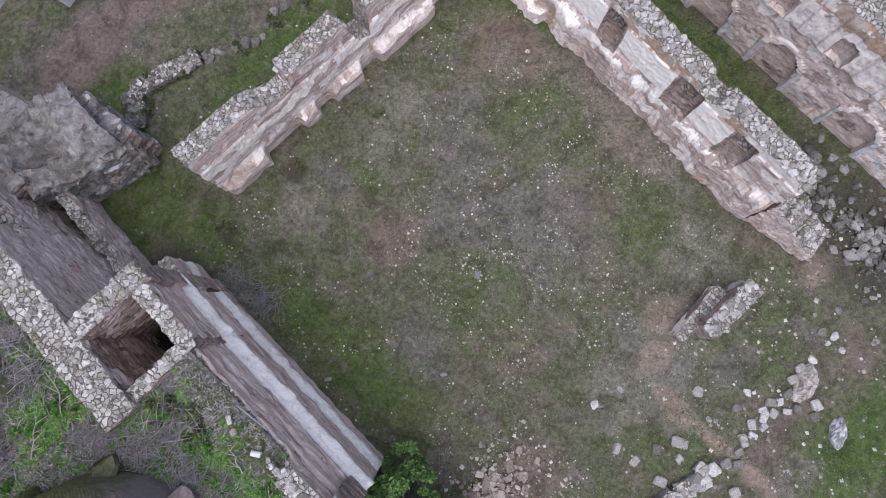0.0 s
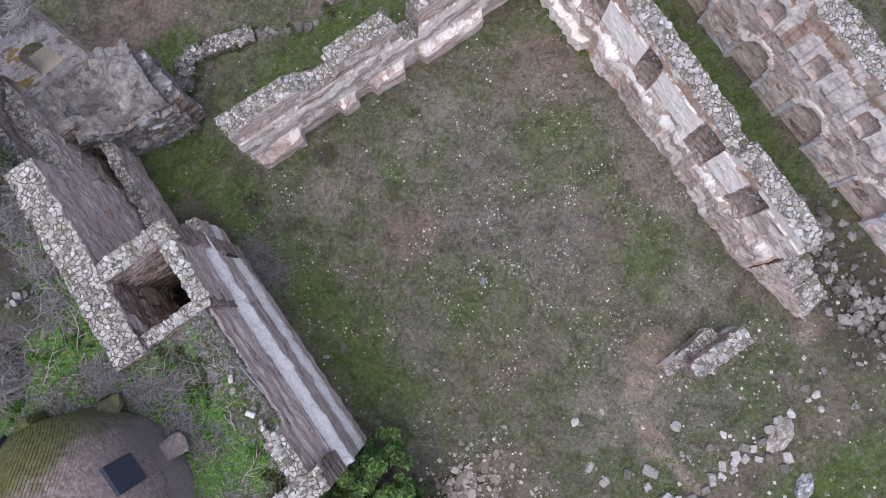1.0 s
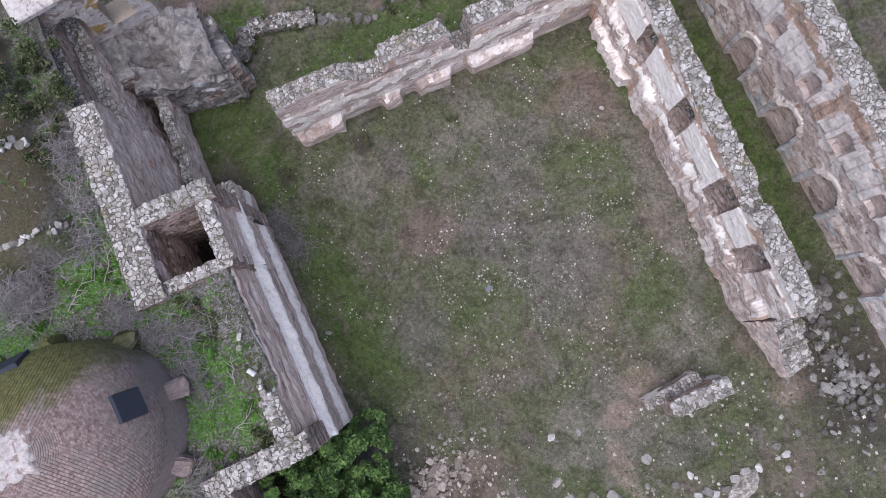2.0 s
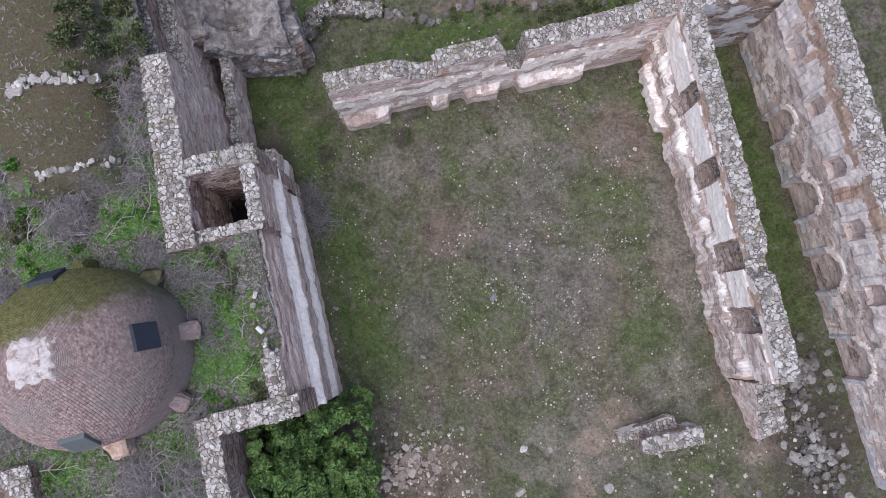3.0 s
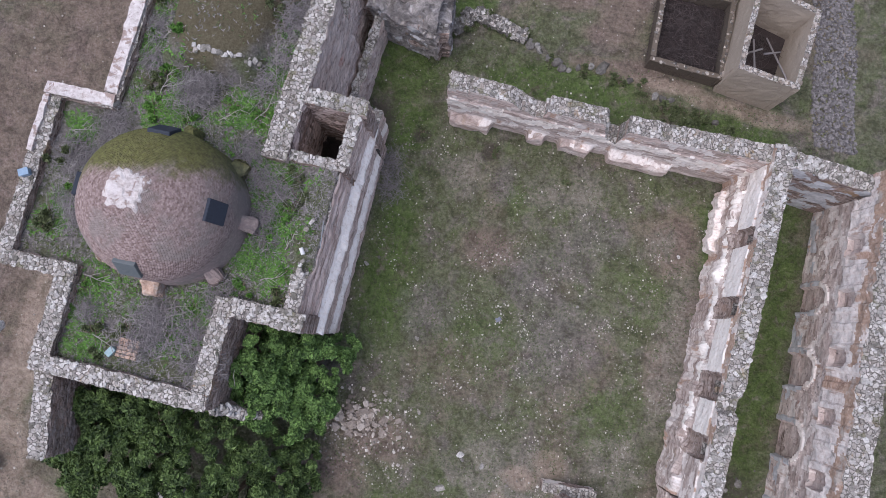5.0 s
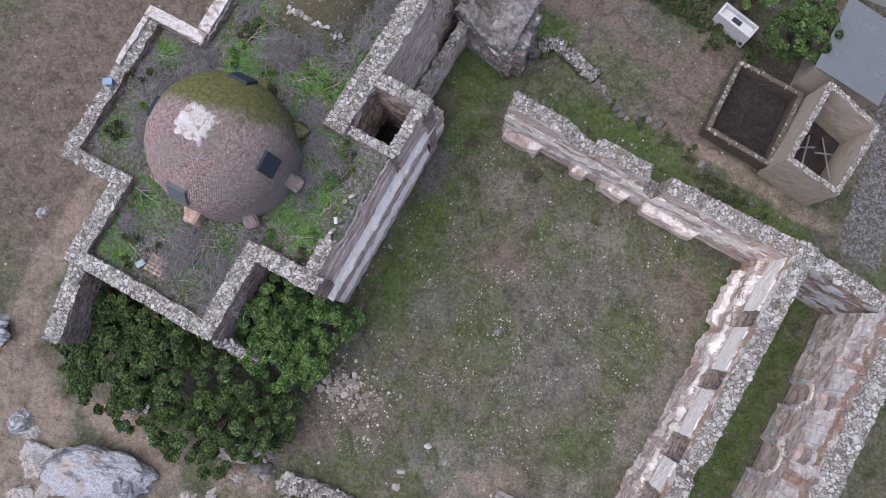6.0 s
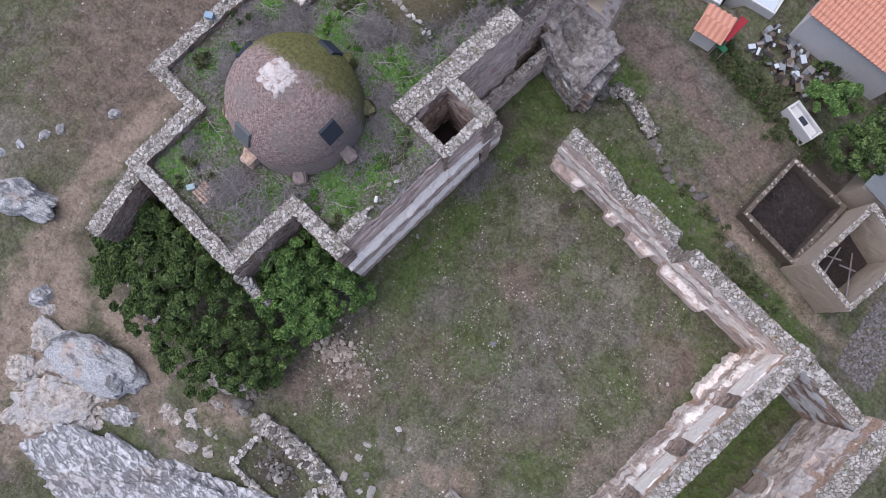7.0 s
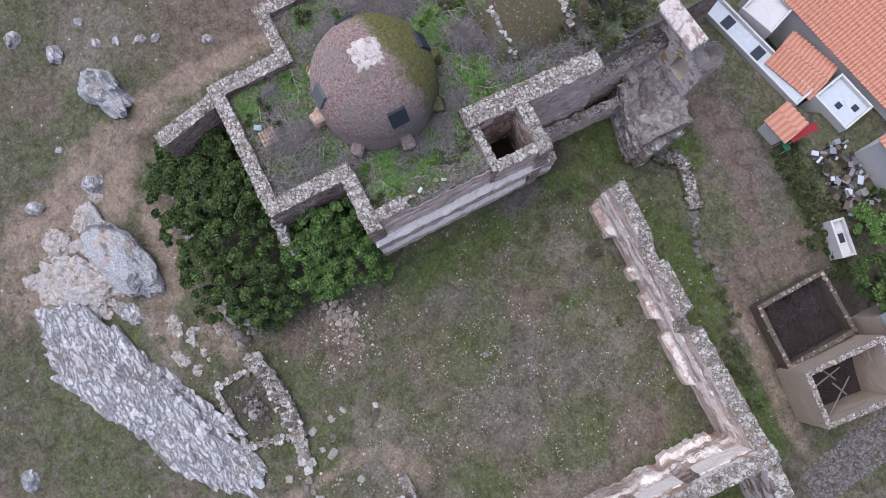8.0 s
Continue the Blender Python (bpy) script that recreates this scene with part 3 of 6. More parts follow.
def ruin_wall(name, a, b, thick, height, solid=None, front=None, back=None, look_of=None, base=0.0, cell=0.12, rough=0.05,
              parent=None, mats=None, seed=0):
    """A ruined wall from a to b. Its front is on the right of that way. height(s) is the broken top, solid(s, z) leaves openings,
    front(s, z) and back(s, z) push the faces out, look_of(s, z, side) names the material slot (0 rubble, 1 top, 2 plaster ...)."""
    a, b = Vector((*a, 0)), Vector((*b, 0))
    along = (b - a).normalized()
    out = Vector((along.y, -along.x, 0))
    length = (b - a).length
    ns = max(2, round(length / cell))
    top = max(height(length * i / ns) for i in range(ns + 1))
    nz = max(2, math.ceil((top - base) / cell))
    ds = length / ns
    live = {}
    for i in range(ns):
        h = height((i + 0.5) * ds)
        for j in range(nz):
            z = base + (j + 0.5) * cell
            if base + j * cell < h - 0.02 and (solid is None or solid((i + 0.5) * ds, z)):
                live[i, j] = True
    verts, index, faces, idx = [], {}, [], []

    def vert(i, j, side):
        key = (i, j, side)
        if key not in index:
            s, z = i * ds, base + j * cell
            z = min(z, height(min(length, max(0, s))))
            q = a + along * s
            n1 = noise.noise_vector(Vector((q.x * 1.7 + seed, q.y * 1.7, z * 1.7 + side * 9)))
            n2 = noise.noise_vector(Vector((q.x * 5 + seed, q.y * 5, z * 5 + side * 9)))
            off = (front if side == 0 else back)
            off = off(s, z) if off else 0.0
            d = (thick / 2 + off) * (1 if side == 0 else -1)
            amp = rough * (0.3 if j == 0 else 1.0)
            q = q + out * (d + amp * (1.1 * n1.x + 0.8 * n2.x)) + along * (amp * (1.4 * n1.y + 0.9 * n2.y))
            q.z = z + (amp * (0.9 * n1.z + 0.8 * n2.z) if j else -0.15)
            index[key] = len(verts)
            verts.append(q)
        return index[key]

    def face(vs, slot):
        faces.append(vs)
        idx.append(slot)

    pick = look_of or (lambda s, z, side: 0)
    for i, j in live:
        s, z = (i + 0.5) * ds, base + (j + 0.5) * cell
        face((vert(i, j, 0), vert(i + 1, j, 0), vert(i + 1, j + 1, 0), vert(i, j + 1, 0)), pick(s, z, 0))
        face((vert(i + 1, j, 1), vert(i, j, 1), vert(i, j + 1, 1), vert(i + 1, j + 1, 1)), pick(s, z, 1))
        if (i, j + 1) not in live:
            face((vert(i, j + 1, 0), vert(i + 1, j + 1, 0), vert(i + 1, j + 1, 1), vert(i, j + 1, 1)), 1)
        if j and (i, j - 1) not in live:
            face((vert(i + 1, j, 0), vert(i, j, 0), vert(i, j, 1), vert(i + 1, j, 1)), 0)
        if (i - 1, j) not in live:
            face((vert(i, j, 1), vert(i, j, 0), vert(i, j + 1, 0), vert(i, j + 1, 1)), 0)
        if (i + 1, j) not in live:
            face((vert(i + 1, j, 0), vert(i + 1, j, 1), vert(i + 1, j + 1, 1), vert(i + 1, j + 1, 0)), 0)
    me = mesh_of(name, verts, faces, mats or WALL_LOOKS, idx)
    return add(name, me, parent)


def cap_stones(parent, a, b, thick, height, count, size=0.26, seed=0, lo=0.0, hi=1.0, stock=None):
    """Loose and bedded stones on a broken wall top."""
    rnd = random.Random(seed)
    a, b = Vector((*a, 0)), Vector((*b, 0))
    along = (b - a).normalized()
    out = Vector((along.y, -along.x, 0))
    length = (b - a).length
    for k in range(count):
        s = length * rnd.uniform(lo, hi)
        q = a + along * s + out * rnd.uniform(-0.5, 0.5) * (thick - size * 0.6)
        lay_stone(rnd, parent, q.x, q.y, height(s) + rnd.uniform(-0.07, 0.01) - 0.1 * size, size, "stone", stock)


def thing(name, label, category, group="", at=(0, 0, 0)):
    ob = new(name)
    ob.empty_display_size = 0.3
    ob.matrix_basis = Matrix.Translation(at)
    return tagged(ob, label, category, group)


def leaves_mesh(name, count, spread, size, mat, seed, hang=0.5):
    """Many small folded leaves; spread(rnd) gives a place and the way outwards."""
    rnd = random.Random(seed)
    verts, faces = [], []
    for _ in range(count):
        p, o = spread(rnd)
        s = size * rnd.uniform(0.6, 1.4)
        d = (o + Vector((rnd.gauss(0, 0.6), rnd.gauss(0, 0.6), rnd.gauss(0, 0.4)))).normalized()
        side = d.cross(Vector((rnd.gauss(0, 1), rnd.gauss(0, 1), rnd.gauss(0, 1)))).normalized()
        up = side.cross(d).normalized()
        k = len(verts)
        verts += [p - d * s * 0.5, p + side * s * 0.3 + up * s * 0.1, p + d * s * 0.5 - up * s * 0.15 * hang, p - side * s * 0.3 + up * s * 0.1]
        faces += [(k, k + 1, k + 2), (k, k + 2, k + 3)]
    return mesh_of(name, verts, faces, mat)


def tube(verts, faces, pts, radii, sides=5):
    k0 = len(verts)
    for i, (p, r) in enumerate(zip(pts, radii)):
        d = (pts[min(i + 1, len(pts) - 1)] - pts[max(i - 1, 0)]).normalized()
        u = d.orthogonal().normalized()
        w = d.cross(u)
        for k in range(sides):
            t = 2 * math.pi * k / sides
            verts.append(p + (u * math.cos(t) + w * math.sin(t)) * r)
    for i in range(len(pts) - 1):
        for k in range(sides):
            a, b = k0 + i * sides + k, k0 + i * sides + (k + 1) % sides
            faces.append((a, b, b + sides, a + sides))


# ---- the ground ----
def ground_z(x, y):
    z = 0.05 * fbm(x * 0.35, y * 0.35) + 0.02 * fbm(x * 1.9, y * 1.9)
    z += 0.35 * smooth(9, 16, -y) * fbm(x * 0.13 + 4, y * 0.13)
    z -= 3.0 * smooth(0.2, 1.0, y - 25.4 - 0.25 * (x + 6.5)) * (1 - smooth(-2.6, -1.4, x))
    z += 0.25 * smooth(21, 30, -x) * fbm(x * 0.1, y * 0.1 + 7)
    return z


def build_ground():
    xs = [-600, -250, -120, -70, -48] + [-40 + 0.5 * i for i in range(161)] + [48, 70, 120, 250, 600]
    ys = [-600, -250, -120, -70, -48] + [-40 + 0.5 * i for i in range(161)] + [48, 70, 120, 250, 600]
    verts = [(x, y, ground_z(x, y)) for y in ys for x in xs]
    w = len(xs)
    faces = [(j * w + i, j * w + i + 1, (j + 1) * w + i + 1, (j + 1) * w + i) for j in range(len(ys) - 1) for i in range(w - 1)]
    ob = add("ground", mesh_of("ground", verts, faces, M_GROUND, shade=True))
    tagged(ob, "sparse green grass and bare brown soil with pale stones", "ground", kind="structure")


build_ground()


def patch(s, z, k, lo):
    return fbm(s * 0.9 + k, z * 1.3, k, 5) > lo


# ---- the cloister's walls ----
def wall_north():
    a, b = (-3.0, 12.1), (14.2, 11.85)
    h0 = [(0, 4.5), (3.2, 4.5), (3.7, 4.0), (4.6, 3.4), (5.0, 3.5), (5.15, 4.5), (8.1, 4.5), (8.35, 3.6), (8.6, 2.6), (9.1, 2.4), (9.3, 4.4), (12, 4.5), (17.3, 5.1)]

    def height(s):
        return float(np.interp(s, [p[0] for p in h0], [p[1] for p in h0])) + 0.12 * fbm(s * 2.1, 3.0)

    def front(s, z):
        d = 0.0
        # broken footings, rounded at their ends
        for lo, hi, out in ((0.15, 2.5, 0.5), (4.6, 5.6, 0.42), (6.4, 8.2, 0.42), (9.2, 12.6, 0.45)):
            u = smooth(lo - 0.08, lo + 0.12, s) * smooth(hi + 0.1, hi - 0.12, s)
            d += u * (out + 0.1 * fbm(s * 1.4, z * 1.4, 2)) * smooth(1.25, 0.8, z + 0.2 * fbm(s * 0.8, z, 4))
        if 2.1 < z < 3.2:
            d += 0.07
        return d

    def look_of(s, z, side):
        if side == 0 and 2.2 + 0.2 * fbm(s * 1.1, 0) < z < 3.15 + 0.2 * fbm(s * 1.4, 5):
            return 2 if patch(s * 0.6, z * 0.6, 4, -0.25) else 5
        if side == 0 and z < 0.95:
            return 5
        if side == 0 and (z < 2.2 or patch(s, z, 8, 0.1)):
            return 5 if patch(s, z, 18, 0.0) else 7
        return 8 if side == 0 and patch(s, z, 28, 0.0) else 5 if side == 0 else 0

    w = ruin_wall("wall_north", a, b, 0.9, height, None, front, None, look_of, seed=1)
    tagged(w, "broken rubble wall with weathered plaster streaks and stone top", "wall", kind="structure")
    cap_stones(w, a, b, 0.9, height, 300, 0.18, 11, stock=BEIGES[:4] + STONES)
    return w


wall_north()


def wall_east():
    a, b = (13.65, 12.3), (13.1, -5.3)
    windows = [(12.3 - y, hw) for y, hw in ((7.75, 0.4), (4.2, 0.48), (0.3, 0.6), (-2.6, 0.5))]

    def height(s):
        return 5.3 + 0.16 * fbm(s * 1.7, 8.0) - 0.5 * smooth(12.1, 12.4, s) * (1 - smooth(12.9, 13.2, s)) - 0.5 * smooth(17.1, 17.6, s)

    def solid(s, z):
        return not any(abs(s - c) < hw * 0.62 and 3.7 < z < 4.85 - 0.35 * (abs(s - c) / hw) ** 2 for c, hw in windows)

    def front(s, z):
        d = 0.0
        if z < 1.0 + 0.2 * fbm(s, 4) and 1.6 < s < 5.0:
            d += 0.32 + 0.1 * fbm(s * 2, z)
        # torn springing of the fallen vault
        torn = 0.2 + 0.24 * fbm(s * 0.75, 2.5, 0, 2) + 0.12 * fbm(s * 3.1, z * 0.5, 6)
        d += max(0.0, torn) * smooth(2.75, 2.15, z + 0.5 * fbm(s * 1.2, 2))
        for c, hw in windows:
            if abs(s - c) < hw and 2.4 < z < 4.8:
                d -= 0.26 * smooth(2.4, 3.4, z)
        if 3.0 < z < 4.6:
            d += 0.05
        return d

    def look_of(s, z, side):
        if side:
            return 0
        if any(abs(s - c) < hw + 0.08 for c, hw in windows) and 2.4 < z < 4.8:
            return 0
        if 2.8 + 0.12 * fbm(s * 0.8, 3) < z < 4.62 + 0.06 * fbm(s, 9) and 0.9 < s < 14.6 and patch(s * 0.8, z * 0.8, 31, -0.7):
            return 9
        if 1.95 + 0.5 * fbm(s * 1.3, 6) < z < 2.45 + 0.5 * fbm(s * 1.1, 1) and s < 14.5 and fbm(s * 1.1, 15) > -0.2:
            return 9
        if z < 1.2 and s < 6.5:
            return 7
        if z > 4.6:
            return 4 if patch(s, z, 2, 0.05) else 7
        return 5 if patch(s, z, 17, -0.1) else 7

    w = ruin_wall("wall_east", a, b, 0.95, height, solid, front, None, look_of, seed=2, cell=0.085, rough=0.032)
    tagged(w, "two-storey ruined cloister wall with white plaster panels and window holes", "wall", kind="structure")
    cap_stones(w, a, b, 0.95, height, 300, 0.22, 12)
    # broken lower stretch at the open end
    def low(s):
        return max(0.3, 3.1 - 0.75 * s + 0.5 * fbm(s * 1.5, 2))
    e = ruin_wall("wall_east_stump", (13.2, -5.3), (13.6, -8.3), 1.3, low, rough=0.12, seed=3, look_of=lambda s, z, side: 5 if patch(s, z, 4, 0.1) else 10)
    tagged(e, "crumbled end of the cloister wall with rose plaster", "wall", kind="structure")
    cap_stones(e, (13.2, -5.3), (13.6, -8.3), 1.3, low, 30, 0.24, 13)


wall_east()


FAR_TOP = 11.9


def wall_far_east():
    a, b = (18.6, FAR_TOP), (18.6, -12.0)
    arches = [(11.9 - y, hw) for y, hw in ((6.05, 0.65), (2.25, 0.85), (-1.4, 0.9), (-5.7, 0.95))]

    def height(s):
        return 6.6 + 0.2 * fbm(s * 1.3, 18.0) - 2.5 * smooth(17.5, 21, s)

    niches = [FAR_TOP - y for y in (11.2, 8.5, 5.8, 3.0, 0.15, -2.75, -5.6, -8.4)]

    def niche(s):
        return any(abs(s - c) < 0.42 + 0.1 * fbm(s * 3, c) for c in niches)

    def back(s, z):
        d = 0.05 * fbm(s * 1.1, z * 1.4, 4)
        for c, hw in arches:
            if abs(s - c) < hw and z < 1.3 + math.sqrt(max(0, 1 - ((s - c) / hw) ** 2)) * 1.3:
                d -= 0.22
            elif abs(s - c) < hw + 0.25 and z < 1.6 + math.sqrt(max(0, 1 - ((s - c) / (hw + 0.3)) ** 2)) * 1.3:
                d += 0.06
        if z > 3.7:
            d += 0.16 * smooth(3.7, 4.0, z)
            if niche(s) and 3.9 < z < 5.3:
                d -= 0.34
            if any(abs(s - c - 0.1) < 0.2 and 4.9 < z < 5.4 for c in niches[1::2]):
                d -= 0.3
            # flat pilasters between the niches
            d += 0.07 * smooth(0.1, 0.3, math.sin((s - niches[0]) * 6.72))
        return d

    def look_of(s, z, side):
        if side == 0:
            return 0
        for c, hw in arches:
            r = 1.3 + math.sqrt(max(0, 1 - ((s - c) / hw) ** 2)) * 1.3
            if abs(s - c) < hw and z < r:
                return 10 if patch(s, z, 33, -0.35) else 0
            rim = hw + 0.26 + 0.1 * fbm(s * 2, z * 2)
            if abs(s - c) < rim and z < 1.5 + math.sqrt(max(0, 1 - ((s - c) / rim) ** 2)) * 1.4 and patch(s * 1.5, z * 1.5, 22, -0.5):
                return 3 if z < 1.9 else 2
        if z > 5.75 + 0.2 * fbm(s * 1.4, 6):
            return 4 if patch(s, z, 9, -0.25) else 7
        if z > 3.8 + 0.25 * fbm(s * 1.2, 6):
            return 10 if niche(s) and z < 5.35 else 7
        if z < 1.0 and patch(s, z, 5, 0.1):
            return 3
        return 7 if patch(s, z, 19, 0.12) else 5 if patch(s, z, 14, 0.1) else 10

    w = ruin_wall("wall_far_east", a, b, 1.0, height, None, back, None, lambda s, z, side: look_of(s, z, 1 - side), seed=5, cell=0.1, rough=0.035)
    tagged(w, "tall ruined range wall with blind arches and orange brick", "wall", kind="structure")
    cap_stones(w, a, b, 1.0, height, 300, 0.22, 14)

    def hc(s):
        return 5.2 + 0.15 * fbm(s * 2, 2)
    c = ruin_wall("wall_cross", (14.2, 11.75), (18.4, 11.4), 0.9, hc, look_of=lambda s, z, side: 3 if patch(s, z, 3, 0.0) else 0, seed=6)
    tagged(c, "rubble cross wall closing the grassy corridor", "wall", kind="structure")
    cap_stones(c, (14.2, 11.75), (18.4, 11.4), 0.9, hc, 90, 0.2, 15)


wall_far_east()


# ---- the church ----
church = thing("church", "ruined stone church with brick dome and overgrown roof terrace", "church")


def church_wall(a, b, top, label="", thick=0.8, stones=0, seed=0, front=None, look_of=None, base=0.0, rough=0.065, name="wall"):
    def height(s):
        return top + 0.1 * fbm(s * 1.9 + seed, seed)
    w = ruin_wall(name, a, b, thick, height, None, front, None, look_of, base=base, parent=church, seed=seed, rough=rough)
    if label:
        w["label"] = label
    if stones:
        cap_stones(w, a, b, thick, height, min(300, int(stones * 1.9)), 0.155, seed + 50)
    return w


def facade_bands(s, z, side):
    if side:
        return 0
    if 4.25 + 0.12 * fbm(s * 0.9, 1) < z < 4.88 and fbm(s * 0.8, 7) > -0.85:
        return 9
    # shade of the groove over the band, painted in with the dark stone
    if 4.88 <= z < 5.05:
        return 6
    if 1.0 + 0.35 * fbm(s * 0.8, 2) < z < 1.8 + 0.2 * fbm(s * 1.1, 3) and fbm(s * 1.0, 12) > -0.45:
        return 9
    return 5 if patch(s, z, 41, 0.4) else 8


def facade_profile(s, z):
    """Two ledges: the string course with the broad lime band, and the plinth."""
    d = 0.05 * fbm(s * 1.5, z * 2, 3)
    if z < 1.9:
        d += 0.15 - 0.2 * smooth(1.15, 1.75, z + 0.2 * fbm(s * 1.2, 3))
    elif 3.9 < z < 4.85:
        d += 0.18 * smooth(3.9, 4.3, z) - 0.28 * smooth(4.35, 4.85, z)
    elif 4.85 <= z < 5.05:
        d -= 0.26
    elif z >= 5.05:
        d -= 0.14
    return d


def facade():
    def front(s, z):
        # the upper half is worn back in steps
        return facade_profile(s, z) - (0.3 - 0.12 * smooth(2.2, 3.4, s)) * smooth(5.2, 7.9, z) - 0.05 * (int(z * 3.1) % 2) * smooth(5.3, 5.6, z)

    def height(s):
        return 8.0 - 0.5 * smooth(2.2, 2.8, s) + 0.08 * fbm(s * 1.9 + 21, 21)
    w = ruin_wall("wall", (-6.64, -1.75), (-6.64, 5.8), 1.1, height, None, front, None, facade_bands, parent=church, seed=21, rough=0.05, cell=0.1)
    w["label"] = "tall facade with two white lime bands over rosy courses"
    cap_stones(w, (-7.0, -1.65), (-7.0, 0.75), 0.5, height, 46, 0.24, 71)
    cap_stones(w, (-7.0, 0.75), (-7.0, 5.8), 0.4, height, 16, 0.17, 72)

    def front2(s, z):
        return facade_profile(s, z) + (0.1 if z >= 5.05 else 0.0)
    # inner side coloured dark below 4.2 m to carry the shaft's shade
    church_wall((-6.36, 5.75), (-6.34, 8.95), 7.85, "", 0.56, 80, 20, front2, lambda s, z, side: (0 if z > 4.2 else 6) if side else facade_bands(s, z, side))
    church_wall((-6.5, 8.95), (-6.42, 10.05), 3.4, "", 0.75, 20, 22, None, facade_bands)


facade()


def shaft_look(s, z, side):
    """Rosy courses above, the shaft's shade painted as dark stone towards the bottom."""
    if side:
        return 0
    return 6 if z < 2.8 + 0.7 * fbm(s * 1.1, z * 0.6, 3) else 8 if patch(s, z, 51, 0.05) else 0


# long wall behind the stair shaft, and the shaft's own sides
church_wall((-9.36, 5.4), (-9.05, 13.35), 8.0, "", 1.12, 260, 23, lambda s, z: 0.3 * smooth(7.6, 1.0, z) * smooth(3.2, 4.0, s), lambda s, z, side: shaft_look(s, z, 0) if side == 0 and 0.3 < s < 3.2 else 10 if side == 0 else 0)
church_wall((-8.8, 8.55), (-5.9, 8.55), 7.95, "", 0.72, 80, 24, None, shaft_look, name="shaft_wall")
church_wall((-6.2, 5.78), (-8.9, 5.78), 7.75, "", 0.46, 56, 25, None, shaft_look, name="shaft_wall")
# floor given near-black soil so the shaft's shade is in its colour
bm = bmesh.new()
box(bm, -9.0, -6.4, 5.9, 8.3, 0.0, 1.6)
part("shaft_floor", bm, M_SOILSHADE, church, "earth at the shaft's bottom, coloured dark to carry the shade")
bm = bmesh.new()
box(bm, -8.75, -8.1, 6.2, 6.75, 1.6, 4.4, None, 0.08)
for v in bm.verts:
    v.co += 0.12 * noise.noise_vector(v.co * 1.7)
part("slab", bm, M_GREYPLASTER, church, "pale stone slab leaning in the shaft")
# outer walls of the terrace
church_wall((-9.5, -1.32), (-6.2, -1.32), 8.0, "", 0.82, 80, 26)
church_wall((-9.7, -5.8), (-9.7, -1.0), 8.0, "", 0.82, 100, 27)
church_wall((-17.1, -5.5), (-9.35, -5.5), 8.0, "", 0.74, 180, 28)
church_wall((-16.75, -1.6), (-16.75, -5.8), 8.0, "", 0.82, 80, 29)
church_wall((-20.1, -1.5), (-16.4, -1.5), 7.9, "", 0.7, 60, 30)
church_wall((-19.75, 6.4), (-19.75, -1.7), 7.9, "", 0.7, 90, 31)
church_wall((-17.0, 6.2), (-20.0, 6.2), 7.9, "", 0.6, 0, 32)
church_wall((-17.2, 22.0), (-17.2, 6.4), 7.9, "", 0.7, 0, 33)
church_wall((-9.8, 22.0), (-17.4, 22.0), 7.9, "", 0.7, 30, 34)
church_wall((-9.6, 13.4), (-10.1, 22.0), 6.6, "", 0.7, 60, 35)


def terrace_z(x, y):
    z = 7.45 + 0.1 * fbm(x * 0.8, y * 0.8) + 0.05 * fbm(x * 2.5, y * 2.5)
    # earth banked over the facade's top
    z += 0.22 * smooth(-7.9, -7.2, x) * smooth(0.6, 1.4, y)
    # grassed vault north of the dome
    u = (x + 13.4) / 2.3
    if abs(u) < 1 and y > 8.2:
        z += 1.25 * math.sqrt(1 - u * u) * smooth(8.2, 9.0, y)
    return z


def terrace():
    verts, faces, index = [], [], {}
    st = 0.25

    def inside(x, y):
        if -16.5 < x < -9.6 and -5.3 < y <= -1.2:
            return True
        if -19.6 < x < (-6.75 if y < 0.9 else -6.5) and -1.3 < y < 6.1 and not (x > -8.9 and y > 5.7):
            return True
        return -17.1 < x < -9.5 and 6.0 <= y < 22.0
    for i in range(-80, -24):
        for j in range(-22, 90):
            x, y = i * st, j * st
            if inside(x + st / 2, y + st / 2):
                q = []
                for dx, dy in ((0, 0), (1, 0), (1, 1), (0, 1)):
                    k = (i + dx, j + dy)
                    if k not in index:
                        index[k] = len(verts)
                        verts.append((k[0] * st, k[1] * st, terrace_z(k[0] * st, k[1] * st)))
                    q.append(index[k])
                faces.append(q)
    add("roof_terrace", mesh_of("roof_terrace", verts, faces, M_TERRACE, shade=True), church, None, "roof terrace grown over with grass and dry stalks")


terrace()

DOME = Vector((-13.05, 2.15, 0))
DOME_R, DOME_Z = 3.2, 9.0


def dome_point(az, el, r=None):
    """On the dome's skin: a half sphere on a short drum."""
    r = r or DOME_R
    return Vector((DOME.x + r * math.cos(el) * math.cos(az), DOME.y + r * math.cos(el) * math.sin(az), DOME_Z + 0.96 * r * math.sin(el)))


